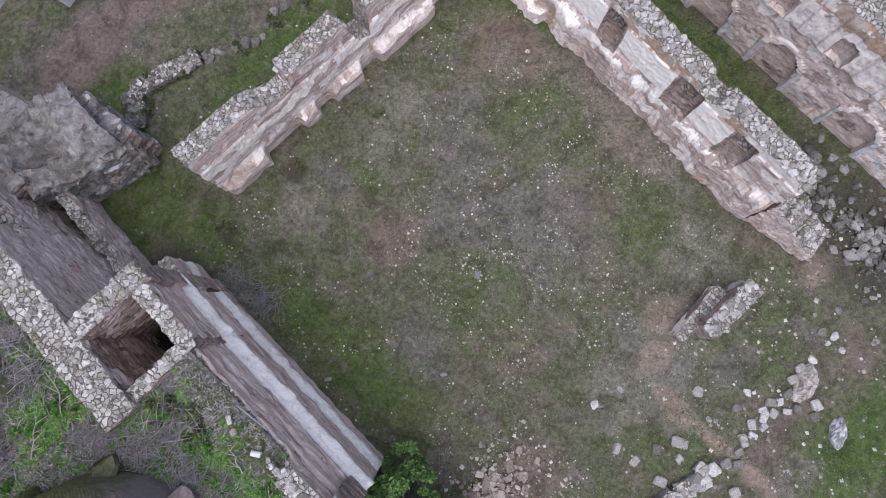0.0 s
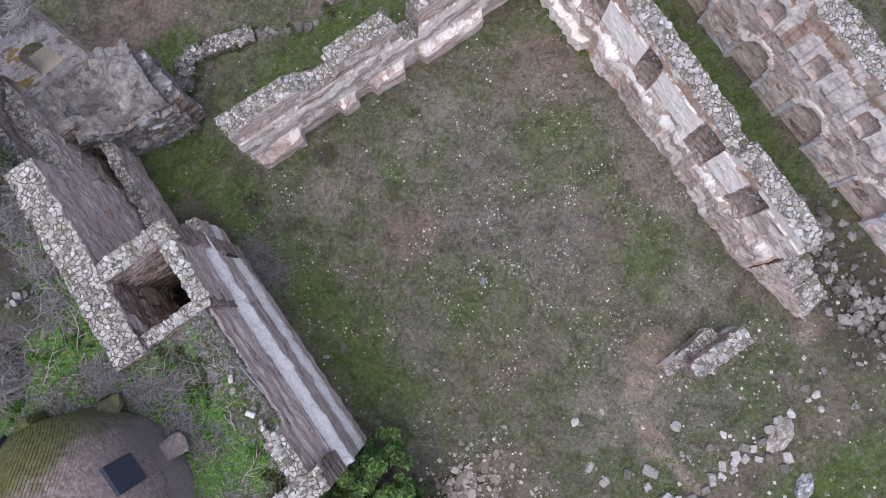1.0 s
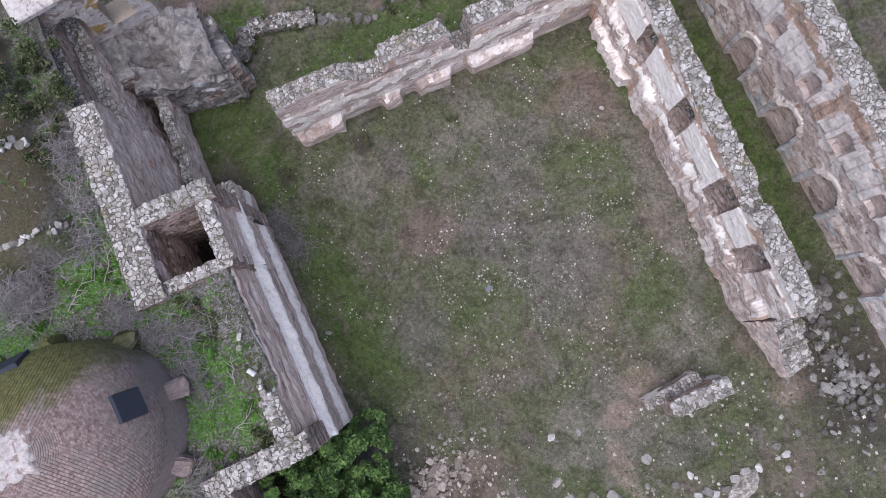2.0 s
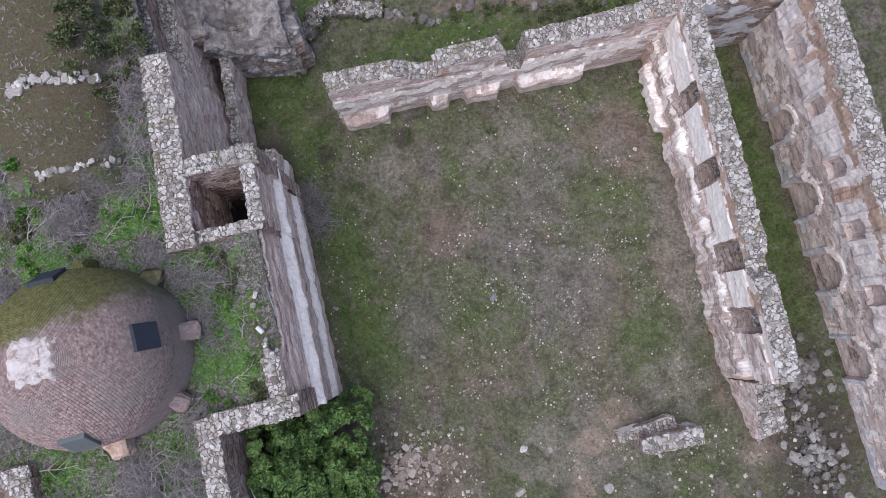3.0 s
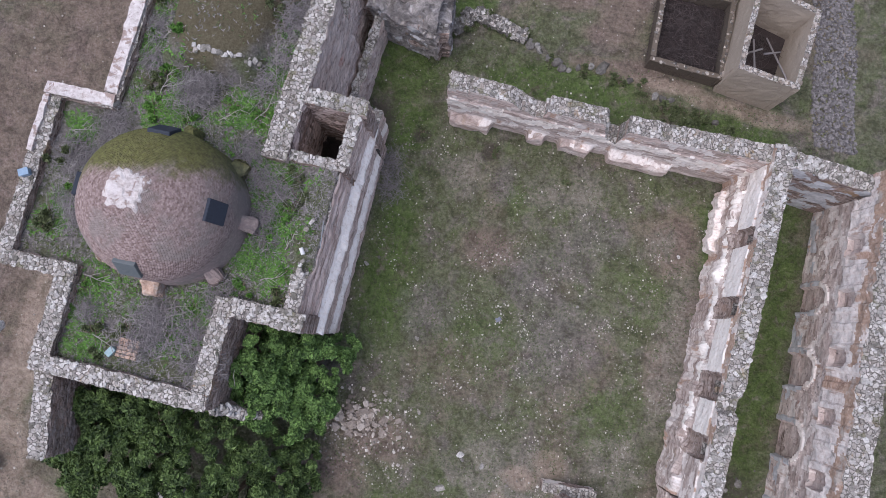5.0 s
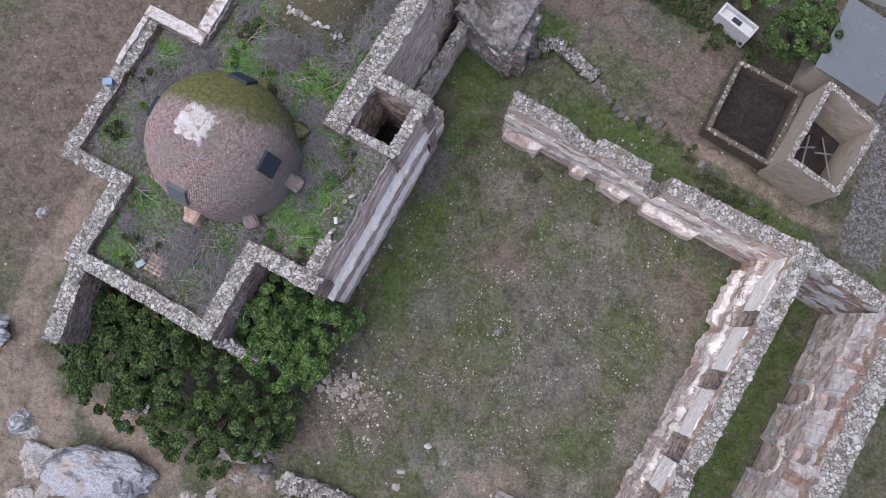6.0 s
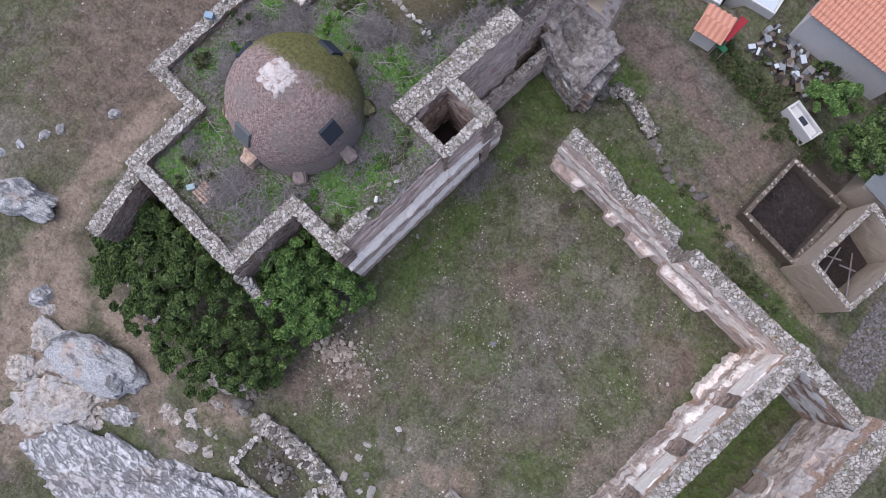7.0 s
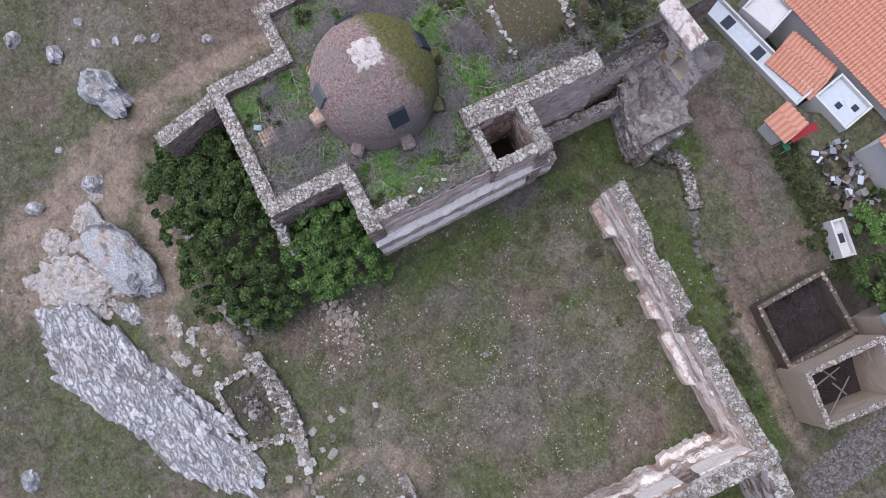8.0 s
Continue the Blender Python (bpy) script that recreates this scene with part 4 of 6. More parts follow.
def dome():
    rows = 80
    verts, faces = [], []
    # stepped courses of brick on edge, each ring its own strip
    for k in range(rows):
        e0, e1 = math.pi / 2 * k / rows, math.pi / 2 * (k + 1) / rows
        n = max(8, int(190 * math.cos(e0)))
        for i in range(n):
            a0, a1 = 2 * math.pi * (i + 0.06) / n, 2 * math.pi * (i + 0.94) / n
            off = 0.5 * (k % 2) * 2 * math.pi / n
            r = DOME_R + 0.022 * noise.noise(Vector((k * 1.7, i * 1.3, 0)))
            p = [dome_point(a0 + off, e0, r + 0.018), dome_point(a1 + off, e0, r + 0.018), dome_point(a1 + off, e1, r), dome_point(a0 + off, e1, r)]
            q = [dome_point(a0 + off, e0, r - 0.02), dome_point(a1 + off, e0, r - 0.02)]
            b = len(verts)
            verts += p + q
            faces += [(b, b + 1, b + 2, b + 3), (b + 4, b + 5, b + 1, b), (b + 4, b, b + 3), (b + 1, b + 5, b + 2)]
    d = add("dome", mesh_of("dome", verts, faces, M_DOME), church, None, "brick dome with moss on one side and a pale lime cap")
    tagged(d, kind="stuff")
    bm = bmesh.new()
    bmesh.ops.create_uvsphere(bm, u_segments=64, v_segments=32, radius=DOME_R - 0.015, matrix=Matrix.Translation((DOME.x, DOME.y, DOME_Z)) @ Matrix.Diagonal((1, 1, 0.96, 1)))
    bmesh.ops.create_cone(bm, cap_ends=False, segments=72, radius1=DOME_R + 0.12, radius2=DOME_R - 0.01, depth=1.9, matrix=Matrix.Translation((DOME.x, DOME.y, DOME_Z - 0.95)))
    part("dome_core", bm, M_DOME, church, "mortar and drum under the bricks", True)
    # cap of pale lime on the crown
    verts, faces = [], []
    nr, na = 8, 40
    for i in range(nr + 1):
        for j in range(na):
            az = 2 * math.pi * j / na
            reach = 0.23 / max(abs(math.cos(az + 0.15)), abs(math.sin(az + 0.15))) ** 0.7 + 0.12 * fbm(math.cos(az) * 2.5, math.sin(az) * 2.5, 4)
            el = math.pi / 2 - reach * i / nr
            verts.append(dome_point(az, el, DOME_R + (0.09 if i < nr else -0.02) + 0.09 * fbm(math.cos(az) * i * 0.5, math.sin(az) * i * 0.5, 2)))
    faces = [(i * na + j, (i + 1) * na + j, (i + 1) * na + (j + 1) % na, i * na + (j + 1) % na) for i in range(nr) for j in range(na)]
    add("cap", mesh_of("cap", verts, faces, M_CAP, shade=True), church, None, "broken pale lime cap")
    # dark covers over the dome's four lights
    for az in (2, 92, 182, 272):
        c = dome_point(radians(az), radians(27), DOME_R + 0.06)
        n = (c - Vector((DOME.x, DOME.y, DOME_Z))).normalized()
        z = n
        x = Vector((-math.sin(radians(az)), math.cos(radians(az)), 0))
        y = z.cross(x)
        m = Matrix((x, y, z)).transposed().to_4x4()
        m.translation = c
        bm = bmesh.new()
        box(bm, -0.46, 0.46, -0.5, 0.5, -0.14, 0.04, m, 0.02)
        part("window_cover", bm, M_FADED if az == 272 else M_PANEL, church, "faded grey sheet over a dome window" if az == 272 else "dark slate-blue sheet over a dome window")
    # brick footings of the eight ribs
    for k in range(8):
        az = radians(2 + 45 * k)
        c = Vector((DOME.x + 3.4 * math.cos(az), DOME.y + 3.4 * math.sin(az), 0))
        bm = bmesh.new()
        m = Matrix.LocRotScale(c, Euler((0, 0, az)), None)
        box(bm, -0.5, 0.42, -0.34, 0.34, 7.3, 8.6, m, 0.1)
        for v in bm.verts:
            out = (v.co.x - DOME.x) * math.cos(az) + (v.co.y - DOME.y) * math.sin(az) - 3.1
            if v.co.z > 8:
                v.co.z -= 0.7 * max(0.0, out)
        bmesh.ops.subdivide_edges(bm, edges=list(bm.edges), cuts=2, use_grid_fill=True)
        for v in bm.verts:
            v.co += 0.16 * noise.noise_vector(v.co * 2.3) + 0.06 * noise.noise_vector(v.co * 7)
            if v.co.z > 8 and k % 2:
                v.co.z -= 0.35
        part("rib_footing", bm, M_BRICK if k in (4, 5, 6) else M_DOME, church)


dome()


# ---- trees ----
def tree(at, lobes, height, seed, label, leaf=0.2, per=4600, mat=None):
    t = thing("tree", label, "tree", "", (*at, 0))
    rnd = random.Random(seed)
    verts, faces = [], []
    for cx, cy, cz, r in lobes:
        tip = Vector((cx - at[0], cy - at[1], cz))
        pts = [Vector((0, 0, 0)), Vector((0.1, 0.05, cz * 0.35)), tip * 0.6 + Vector((0, 0, cz * 0.15)), tip]
        tube(verts, faces, pts, [0.22, 0.16, 0.09, 0.03], 6)
    add("trunk", mesh_of("trunk", verts, faces, M_BARK, shade=True), t)

    # sprays of leaves over the lobes' outer skin, with dark gaps between them
    clumps = []
    for cx, cy, cz, r in lobes:
        for _ in range(int(17 * r * r)):
            d = Vector((rnd.gauss(0, 1), rnd.gauss(0, 1), abs(rnd.gauss(0, 1.0)) - 0.2)).normalized()
            q = Vector((cx - at[0], cy - at[1], cz)) + Vector((d.x * r, d.y * r, d.z * r * 0.85)) * rnd.uniform(0.78, 1.12)
            clumps.append((q, rnd.uniform(0.16, 0.4), d))
    verts, faces = [], []
    for _ in range(per * len(lobes)):
        q, cr, d = rnd.choice(clumps)
        o = Vector((rnd.gauss(0, 1), rnd.gauss(0, 1), rnd.gauss(0.5, 0.8))).normalized()
        p = q + Vector((o.x, o.y, o.z * 0.75)) * cr * rnd.uniform(0.5, 1.0)
        up = (o * 0.7 + d * 0.4 + Vector((rnd.gauss(0, 0.55), rnd.gauss(0, 0.55), rnd.gauss(0.2, 0.45)))).normalized()
        a = up.orthogonal().normalized()
        a = Matrix.Rotation(rnd.uniform(0, 6.28), 3, up) @ a
        b = up.cross(a)
        z = leaf * rnd.uniform(0.55, 1.25)
        k = len(verts)
        verts += [p - a * z * 0.5, p + b * z * 0.27 + up * z * 0.08, p + a * z * 0.55 - up * z * 0.15, p - b * z * 0.27 + up * z * 0.08]
        faces += [(k, k + 1, k + 2), (k, k + 2, k + 3)]
    add("crown", mesh_of("crown", verts, faces, mat or M_LEAF), t)
    return t


tree((-7.2, -4.2), [(-8.5, -2.7, 5.3, 1.0), (-8.6, -4.0, 5.5, 0.95), (-7.2, -2.5, 4.4, 1.0), (-8.5, -2.9, 4.3, 1.2), (-8.4, -4.3, 4.6, 1.3), (-8.2, -5.5, 4.0, 1.2), (-7.6, -2.5, 3.4, 1.2), (-6.6, -3.0, 2.8, 1.3), (-7.6, -4.6, 3.4, 1.5), (-5.7, -3.6, 2.3, 1.2), (-6.1, -4.9, 2.7, 1.4), (-7.2, -6.0, 2.6, 1.4), (-5.5, -5.4, 1.9, 1.0), (-8.7, -4.5, 3.3, 1.1), (-8.5, -5.8, 3.0, 1.0), (-5.3, -2.2, 1.4, 0.8)], 4, 1,
     "dense bright green fig tree against the church corner", 0.23, 4200, M_FIG)
tree((-12.5, -9.0), [(-15.0, -6.9, 5.2, 1.1), (-13.6, -6.8, 5.5, 1.1), (-12.1, -6.8, 5.6, 1.1), (-10.7, -6.8, 5.2, 1.0), (-14.9, -8.2, 4.8, 1.2), (-15.4, -7.6, 3.6, 1.5), (-13.6, -7.3, 4.0, 1.5), (-11.7, -7.3, 4.2, 1.5), (-10.0, -7.4, 3.8, 1.3), (-16.4, -9.6, 3.0, 1.5), (-14.5, -9.4, 3.9, 1.7), (-12.4, -9.3, 4.1, 1.7), (-10.4, -9.4, 3.8, 1.6), (-16.2, -11.4, 2.2, 1.3), (-14.4, -11.3, 2.9, 1.3),
                     (-12.2, -11.3, 3.2, 1.4), (-10.4, -11.3, 2.9, 1.2)], 5, 2, "broad dark green trees under the church wall", 0.22, 4600)
tree((-8.4, -10.0), [(-9.0, -11.4, 2.9, 1.4), (-7.9, -12.2, 2.0, 1.0), (-8.2, -9.9, 3.2, 1.5), (-7.8, -8.2, 3.0, 1.2), (-6.6, -9.3, 2.4, 1.3), (-5.9, -8.2, 1.8, 1.0), (-6.5, -10.4, 2.0, 1.1), (-5.6, -9.4, 1.3, 0.8)], 4, 3, "low spreading dark green tree beside the rocks", 0.22, 4200)


# ---- rocks ----
def rock_mesh(name, seed, sx, sy, sz, sub=4, rough=0.3, ridge=0.0, mat=None):
    bm = bmesh.new()
    bmesh.ops.create_icosphere(bm, subdivisions=sub, radius=1.0)
    for v in bm.verts:
        p = v.co.copy()
        d = 1 + rough * fbm(p.x * 1.3 + seed, p.y * 1.3, p.z * 1.3, 5) + 0.25 * rough * fbm(p.x * sx * 1.6 + seed, p.y * sy * 1.6, p.z, 5)
        if ridge:
            d += ridge * abs(noise.noise(Vector((p.x * 2 + seed, p.y * 7, p.z * 2)))) - ridge * 0.4
        v.co = Vector((p.x * sx, p.y * sy, p.z * sz)) * d
    me = bpy.data.meshes.new(name)
    bm.to_mesh(me)
    bm.free()
    me.materials.append(mat or M_ROCK)
    return me


def rock(at, size, turn, seed, label, group="", rough=0.3, ridge=0.0, sub=4, sink=0.3, mat=None):
    sx, sy, sz = size
    ob = add("boulder", rock_mesh("boulder", seed, sx, sy, sz, sub, rough, ridge, mat))
    ob.matrix_basis = pose(at[0], at[1], ground_z(*at) + sz * (0.6 - sink) - 0.1, 0, 0, turn)
    tagged(ob, label, "boulder", group)
    return ob


rock((-5.0, -19.1), (7.4, 2.15, 0.85), 28, 3, "long ridged blue-grey granite outcrop beside the small ruin", "granite outcrop", 0.5, 0.08, 6, 0.3)
rock((-9.6, -21.2), (2.4, 1.4, 0.6), 30, 4, "rough grey granite end of the outcrop", "granite outcrop", 0.35, 0.25, 5, 0.3)
rock((0.6, -15.6), (2.9, 0.95, 0.6), 30, 14, "smooth pale granite slab beside the small ruin", "granite outcrop", 0.22, 0.08, 5, 0.3)
rock((-13.3, -16.6), (3.1, 1.5, 1.3), 18, 5, "smooth rounded blue-grey granite boulder with dark lichen", "granite outcrop", 0.2, 0.0, 6, 0.3, M_BOULDER)
rock((-16.3, -17.6), (1.3, 0.9, 0.5), 20, 21, "fractured pale granite ledge beside the boulder", "granite outcrop", 0.35, 0.15, 5, 0.3, mat=M_TANROCK)
rock((-14.0, -19.8), (1.6, 1.0, 0.5), 45, 22, "fractured pale granite boulder", "granite outcrop", 0.4, 0.2, 5, 0.3, mat=M_TANROCK)
rock((-16.2, -19.9), (1.1, 0.8, 0.5), 40, 6, "fractured pale granite boulder", "granite outcrop", 0.35, 0.2, mat=M_TANROCK)
rock((-12.6, -19.0), (2.1, 1.3, 0.6), 60, 7, "fractured ochre-stained granite outcrop", "granite outcrop", 0.4, 0.25, 5, mat=M_TANROCK)
rock((-13.9, -21.2), (1.6, 1.1, 0.4), 20, 8, "low pale granite outcrop", "granite outcrop", 0.4, 0.2, mat=M_TANROCK)
rock((-23.9, -13.3), (2.1, 1.1, 1.3), 25, 9, "tall dark lichened boulder in the brown field", "", 0.35, 0.1, 5, mat=M_BOULDER)
rock((-7.3, -11.7), (1.35, 0.8, 1.0), 20, 10, "grey boulder under the tree's edge", "", 0.3, 0.1, mat=M_TANROCK)
rock((-10.0, -17.6), (1.2, 0.5, 0.3), 35, 17, "low granite boulder in the grass", "granite outcrop", 0.45, 0.2)
rock((8.6, -14.4), (0.65, 0.38, 0.4), 30, 11, "pale field stone with dark lichen")
rock((9.1, -12.1), (0.85, 0.45, 0.45), 20, 12, "broken pale masonry block in the stone row", mat=M_TANROCK)
for k, (x, y, s) in enumerate([(-28.2, -15.4, 0.7), (-24.3, -5.8, 0.45), (-26.4, -9.8, 0.4), (-26.0, -8.9, 0.4), (-27.0, -11.3, 0.35), (-27.6, -12.6, 0.4), (-18.9, -20.4, 0.6),
                               (-18.7, -16.4, 0.75), (-30.2, -17.4, 0.6), (-3.5, -27.2, 0.7), (-29.5, -13.0, 0.4), (-21.9, -17.6, 0.3)]):
    rock((x, y), (s, s * 0.75, s * 0.7), 40 * k, 40 + k, "grey weathered boulder lying in the brown field", "field boulders", 0.3, 0.1, 3)


rr = random.Random(91)
for k, (x, y, s) in enumerate([(-13.6, -18.6, 0.9), (-12.8, -20.1, 1.0), (-11.2, -18.7, 0.7), (-12.7, -21.3, 0.7), (-14.6, -22.0, 0.7), (-14.4, -17.9, 0.6), (-15.4, -18.6, 0.7), (-8.3, -15.2, 0.6), (-6.9, -14.7, 0.6), (-7.6, -15.4, 0.5), (-6.0, -15.9, 0.6), (-4.9, -15.2, 0.5),
                               (-16.7, -17.7, 0.7), (-17.6, -16.9, 0.5), (-12.0, -19.4, 0.7), (-13.6, -20.9, 0.7), (-15.6, -20.8, 0.6), (-5.4, -14.5, 0.4), (-0.4, -18.0, 0.5), (1.2, -16.4, 0.5), (-11.6, -17.8, 0.4), (-6.4, -13.0, 0.45)]):
    for q in range(3):
        t = s * rr.uniform(0.35, 0.8)
        rock((x + rr.gauss(0, 0.4) * s, y + rr.gauss(0, 0.4) * s), (t * 1.25, t * 0.85, t * 0.55), rr.uniform(0, 80), 160 + 3 * k + q, "broken tan and grey granite half sunk in sandy soil", "granite outcrop", 0.5, 0.25, 4, 0.35, M_TANROCK)


def field_stone(x, y, size, label="pale grey field stone lying in the grass", group="field stones", z=None):
    rnd = random.Random(int(x * 131 + y * 977))
    ob = add("field_stone", rnd.choice(GREYS if group == "lane stones" else PALES if group == "field stones" else STONES))
    s = size * (1.0 if group == "lane stones" else 0.8)
    zz = ground_z(x, y) if z is None else z
    ob.matrix_basis = Matrix.LocRotScale((x, y, zz + 0.12 * s), Euler((rnd.uniform(-0.2, 0.2), rnd.uniform(-0.2, 0.2), rnd.uniform(0, 6.3))), (s * rnd.uniform(0.9, 1.3), s * rnd.uniform(0.7, 1.0), s))
    return tagged(ob, label, "stone", group)


# stone row and scattered blocks by the south opening
for x, y, s in [(5.5, -11.8, 0.6), (6.2, -11.6, 0.55), (6.8, -11.75, 0.5), (7.2, -11.9, 0.55), (7.75, -11.8, 0.5), (8.25, -11.8, 0.5), (8.1, -12.5, 0.5), (8.8, -13.0, 0.6), (8.35, -13.3, 0.5), (7.7, -12.3, 0.4), (9.5, -11.5, 0.45), (5.0, -12.0, 0.5), (5.9, -11.95, 0.4), (6.5, -12.0, 0.45), (7.0, -11.5, 0.4), (7.5, -11.55, 0.5), (8.6, -12.1, 0.45), (8.9, -11.6, 0.5), (9.3, -12.3, 0.4), (9.7, -11.9, 0.5), (4.6, -12.3, 0.45)]:
    field_stone(x, y, s, "squared pale stone in a fallen row", "fallen stone row")
for x, y, s in [(1.4, -8.3, 0.5), (1.6, -9.2, 0.5), (2.6, -9.5, 0.55), (3.5, -10.0, 0.7), (3.0, -10.45, 0.45), (1.75, -10.5, 0.55), (3.65, -11.7, 0.75), (4.25, -11.9, 0.6), (2.85, -11.7, 0.7), (2.4, -11.75, 0.5), (3.65, -12.95, 0.6)]:
    field_stone(x, y, s, "large grey block lying in the grass", "grey blocks")
for x, y, s in [(11.3, -11.1, 0.4), (11.5, -11.6, 0.4), (11.3, -12.2, 0.35), (11.1, -11.6, 0.3), (10.1, -11.6, 0.4), (9.4, -11.5, 0.5), (5.6, -9.1, 0.5), (3.3, -6.7, 0.35), (2.06, -6.37, 0.4), (7.1, -10.6, 0.4), (6.3, -10.7, 0.4), (5.1, -10.2, 0.35),
                (-1.68, -0.95, 0.3), (-0.62, -4.75, 0.27), (6.45, 2.8, 0.2), (-5.4, 2.4, 0.3), (-4.8, 2.9, 0.22), (11.3, 6.8, 0.25), (-2.6, -6.8, 0.4), (-0.1, -0.6, 0.18), (2.2, -6.6, 0.3)]:
    field_stone(x, y, s)


def rubble_heap(cx, cy, rx, ry, count, size, seed, label, stock=None):
    t = thing("rubble_heap", label, "rubble", "", (cx, cy, 0))
    rnd = random.Random(seed)
    for k in range(count):
        a = rnd.uniform(0, 6.28)
        r = min(1.5, abs(rnd.gauss(0, 0.6))) * (1 + 0.5 * fbm(math.cos(a) * 1.5 + seed, math.sin(a) * 1.5))
        x, y = rx * r * math.cos(a), ry * r * math.sin(a)
        lay_stone(rnd, t, x, y, ground_z(cx + x, cy + y) + 0.02 + 0.25 * max(0, 1 - r) * rnd.random(), size * (0.4 + 1.5 * rnd.random() ** 2), "stone", stock)


rubble_heap(-3.7, -6.0, 2.0, 1.3, 280, 0.2, 61, "heap of pale broken stones beside the fig tree", BEIGES)
rubble_heap(15.6, -9.6, 2.6, 3.6, 290, 0.23, 62, "heap of grey tumbled stones at the wall's broken end", GREYS)
rubble_heap(-1.2, -13.0, 2.0, 1.2, 90, 0.2, 63, "grey tumbled stones inside the small ruin", GREYS)
rubble_heap(-5.6, -11.9, 0.9, 0.8, 22, 0.5, 64, "grey blocks fallen at the path's bend", GREYS)
rubble_heap(15.9, -6.0, 1.4, 2.0, 90, 0.32, 65, "grey fallen stones in the corridor's mouth", GREYS)


# ---- small ruins of the south ----
def pillar_stub():
    t = thing("wall_stub", "free-standing stub of mossy rubble wall on a lower ledge", "wall stub")

    def h(s):
        return 1.9 + 0.12 * fbm(s * 2, 3)
    w = ruin_wall("core", (7.35, -7.2), (10.1, -7.3), 0.75, h, parent=t, seed=71, rough=0.07, look_of=lambda s, z, side: 3 if patch(s, z, 2, 0.1) else 0)
    cap_stones(w, (7.35, -7.2), (10.1, -7.3), 0.75, h, 60, 0.26, 72)

    def h2(s):
        return 0.95 + 0.15 * fbm(s * 2, 5)
    ruin_wall("ledge", (6.5, -6.75), (9.3, -6.6), 0.5, h2, parent=t, seed=73, rough=0.07, look_of=lambda s, z, side: 2 if patch(s, z, 4, 0.1) else 0)


pillar_stub()


def low_wall(name, pts, thick, height, stones, size, seed, label, category="wall", stock=None, top=None):
    t = thing(name, label, category)
    for k, (a, b) in enumerate(zip(pts, pts[1:])):
        def h(s, k=k):
            return height * (0.75 + 0.5 * fbm(s * 0.9 + k * 7, seed))
        w = ruin_wall("course", a, b, thick, h, parent=t, seed=seed + k, rough=0.1, cell=0.2, mats=[M_RUIN, top or M_TOP])
        cap_stones(w, a, b, thick + 0.25, h, stones, size, seed + 20 + k, stock=stock)
    return t


low_wall("small_ruin", [(-4.2, -11.9), (-1.3, -11.3), (1.8, -11.3)], 0.95, 0.75, 40, 0.32, 80, "low ruined wall of a small roofless room", stock=GREYS + STONES[:8])
low_wall("small_ruin", [(1.8, -11.3), (3.4, -11.6)], 0.6, 0.35, 16, 0.42, 82, "row of white stones running on from the ruined room")
low_wall("small_ruin", [(1.4, -11.8), (0.8, -14.4), (-3.3, -14.75)], 0.28, 0.35, 20, 0.3, 84, "low stone footing closing the small roofless room")
low_wall("small_ruin", [(-3.3, -14.7), (-3.45, -12.5)], 0.28, 0.35, 14, 0.3, 88, "low stone footing closing the small roofless room")
low_wall("lane_wall", [(-4.0, 16.6), (-2.9, 17.9), (0.3, 17.2)], 0.7, 0.5, 120, 0.24, 90, "tumbled mossy dry-stone wall along the lane", stock=GREYS + GREYS + STONES[:3], top=M_TOP)
for x, y, s in [(0.6, 16.9, 0.5), (1.2, 16.7, 0.4), (1.9, 16.3, 0.45), (2.3, 16.2, 0.55), (2.7, 15.9, 0.5), (3.6, 16.2, 0.35), (4.3, 16.4, 0.4), (4.9, 16.4, 0.65), (6.6, 16.1, 0.35), (8.2, 15.5, 0.4), (8.7, 15.4, 0.5), (9.1, 15.5, 0.4), (11.8, 14.8, 0.4), (1.0, 17.0, 0.3), (3.1, 15.9, 0.3)]:
    field_stone(x, y, s, "mossy stone fallen from the lane's wall", "lane stones")
low_wall("fallen_wall", [(-14.2, -12.7), (-11.7, -11.8)], 0.45, 1.2, 26, 0.3, 99, "leaning remnant of grey wall at the trees' edge")

# ---- church wings ----
church_wall((-16.55, -5.7), (-15.75, -9.45), 7.7, "", 0.8, 80, 36)
stub = ruin_wall("wall", (-9.5, -5.9), (-7.7, -6.2), 0.5, lambda s: 6.6 - 1.3 * s + 0.3 * fbm(s * 2, 4), parent=church, seed=37, rough=0.1)
cap_stones(stub, (-9.5, -5.9), (-7.7, -6.2), 0.55, lambda s: 6.6 - 1.3 * s + 0.3 * fbm(s * 2, 4), 40, 0.26, 87)
church_wall((-7.95, 9.4), (-7.7, 15.6), 2.6, "ragged lower wall below the terrace", 0.5, 24, 38, None, lambda s, z, side: 5 if patch(s, z, 3, 0.1) else 10, rough=0.13)
church_wall((-9.1, 13.3), (-9.3, 19.0), 5.2, "", 0.9, 60, 39, None, lambda s, z, side: 5 if patch(s, z, 5, 0.1) else 10, rough=0.13)


M_OCHRE = material("ochre_lichen", plain_look((0.3, 0.2, 0.07), (0.5, 0.36, 0.16), 3.0, 0.3))


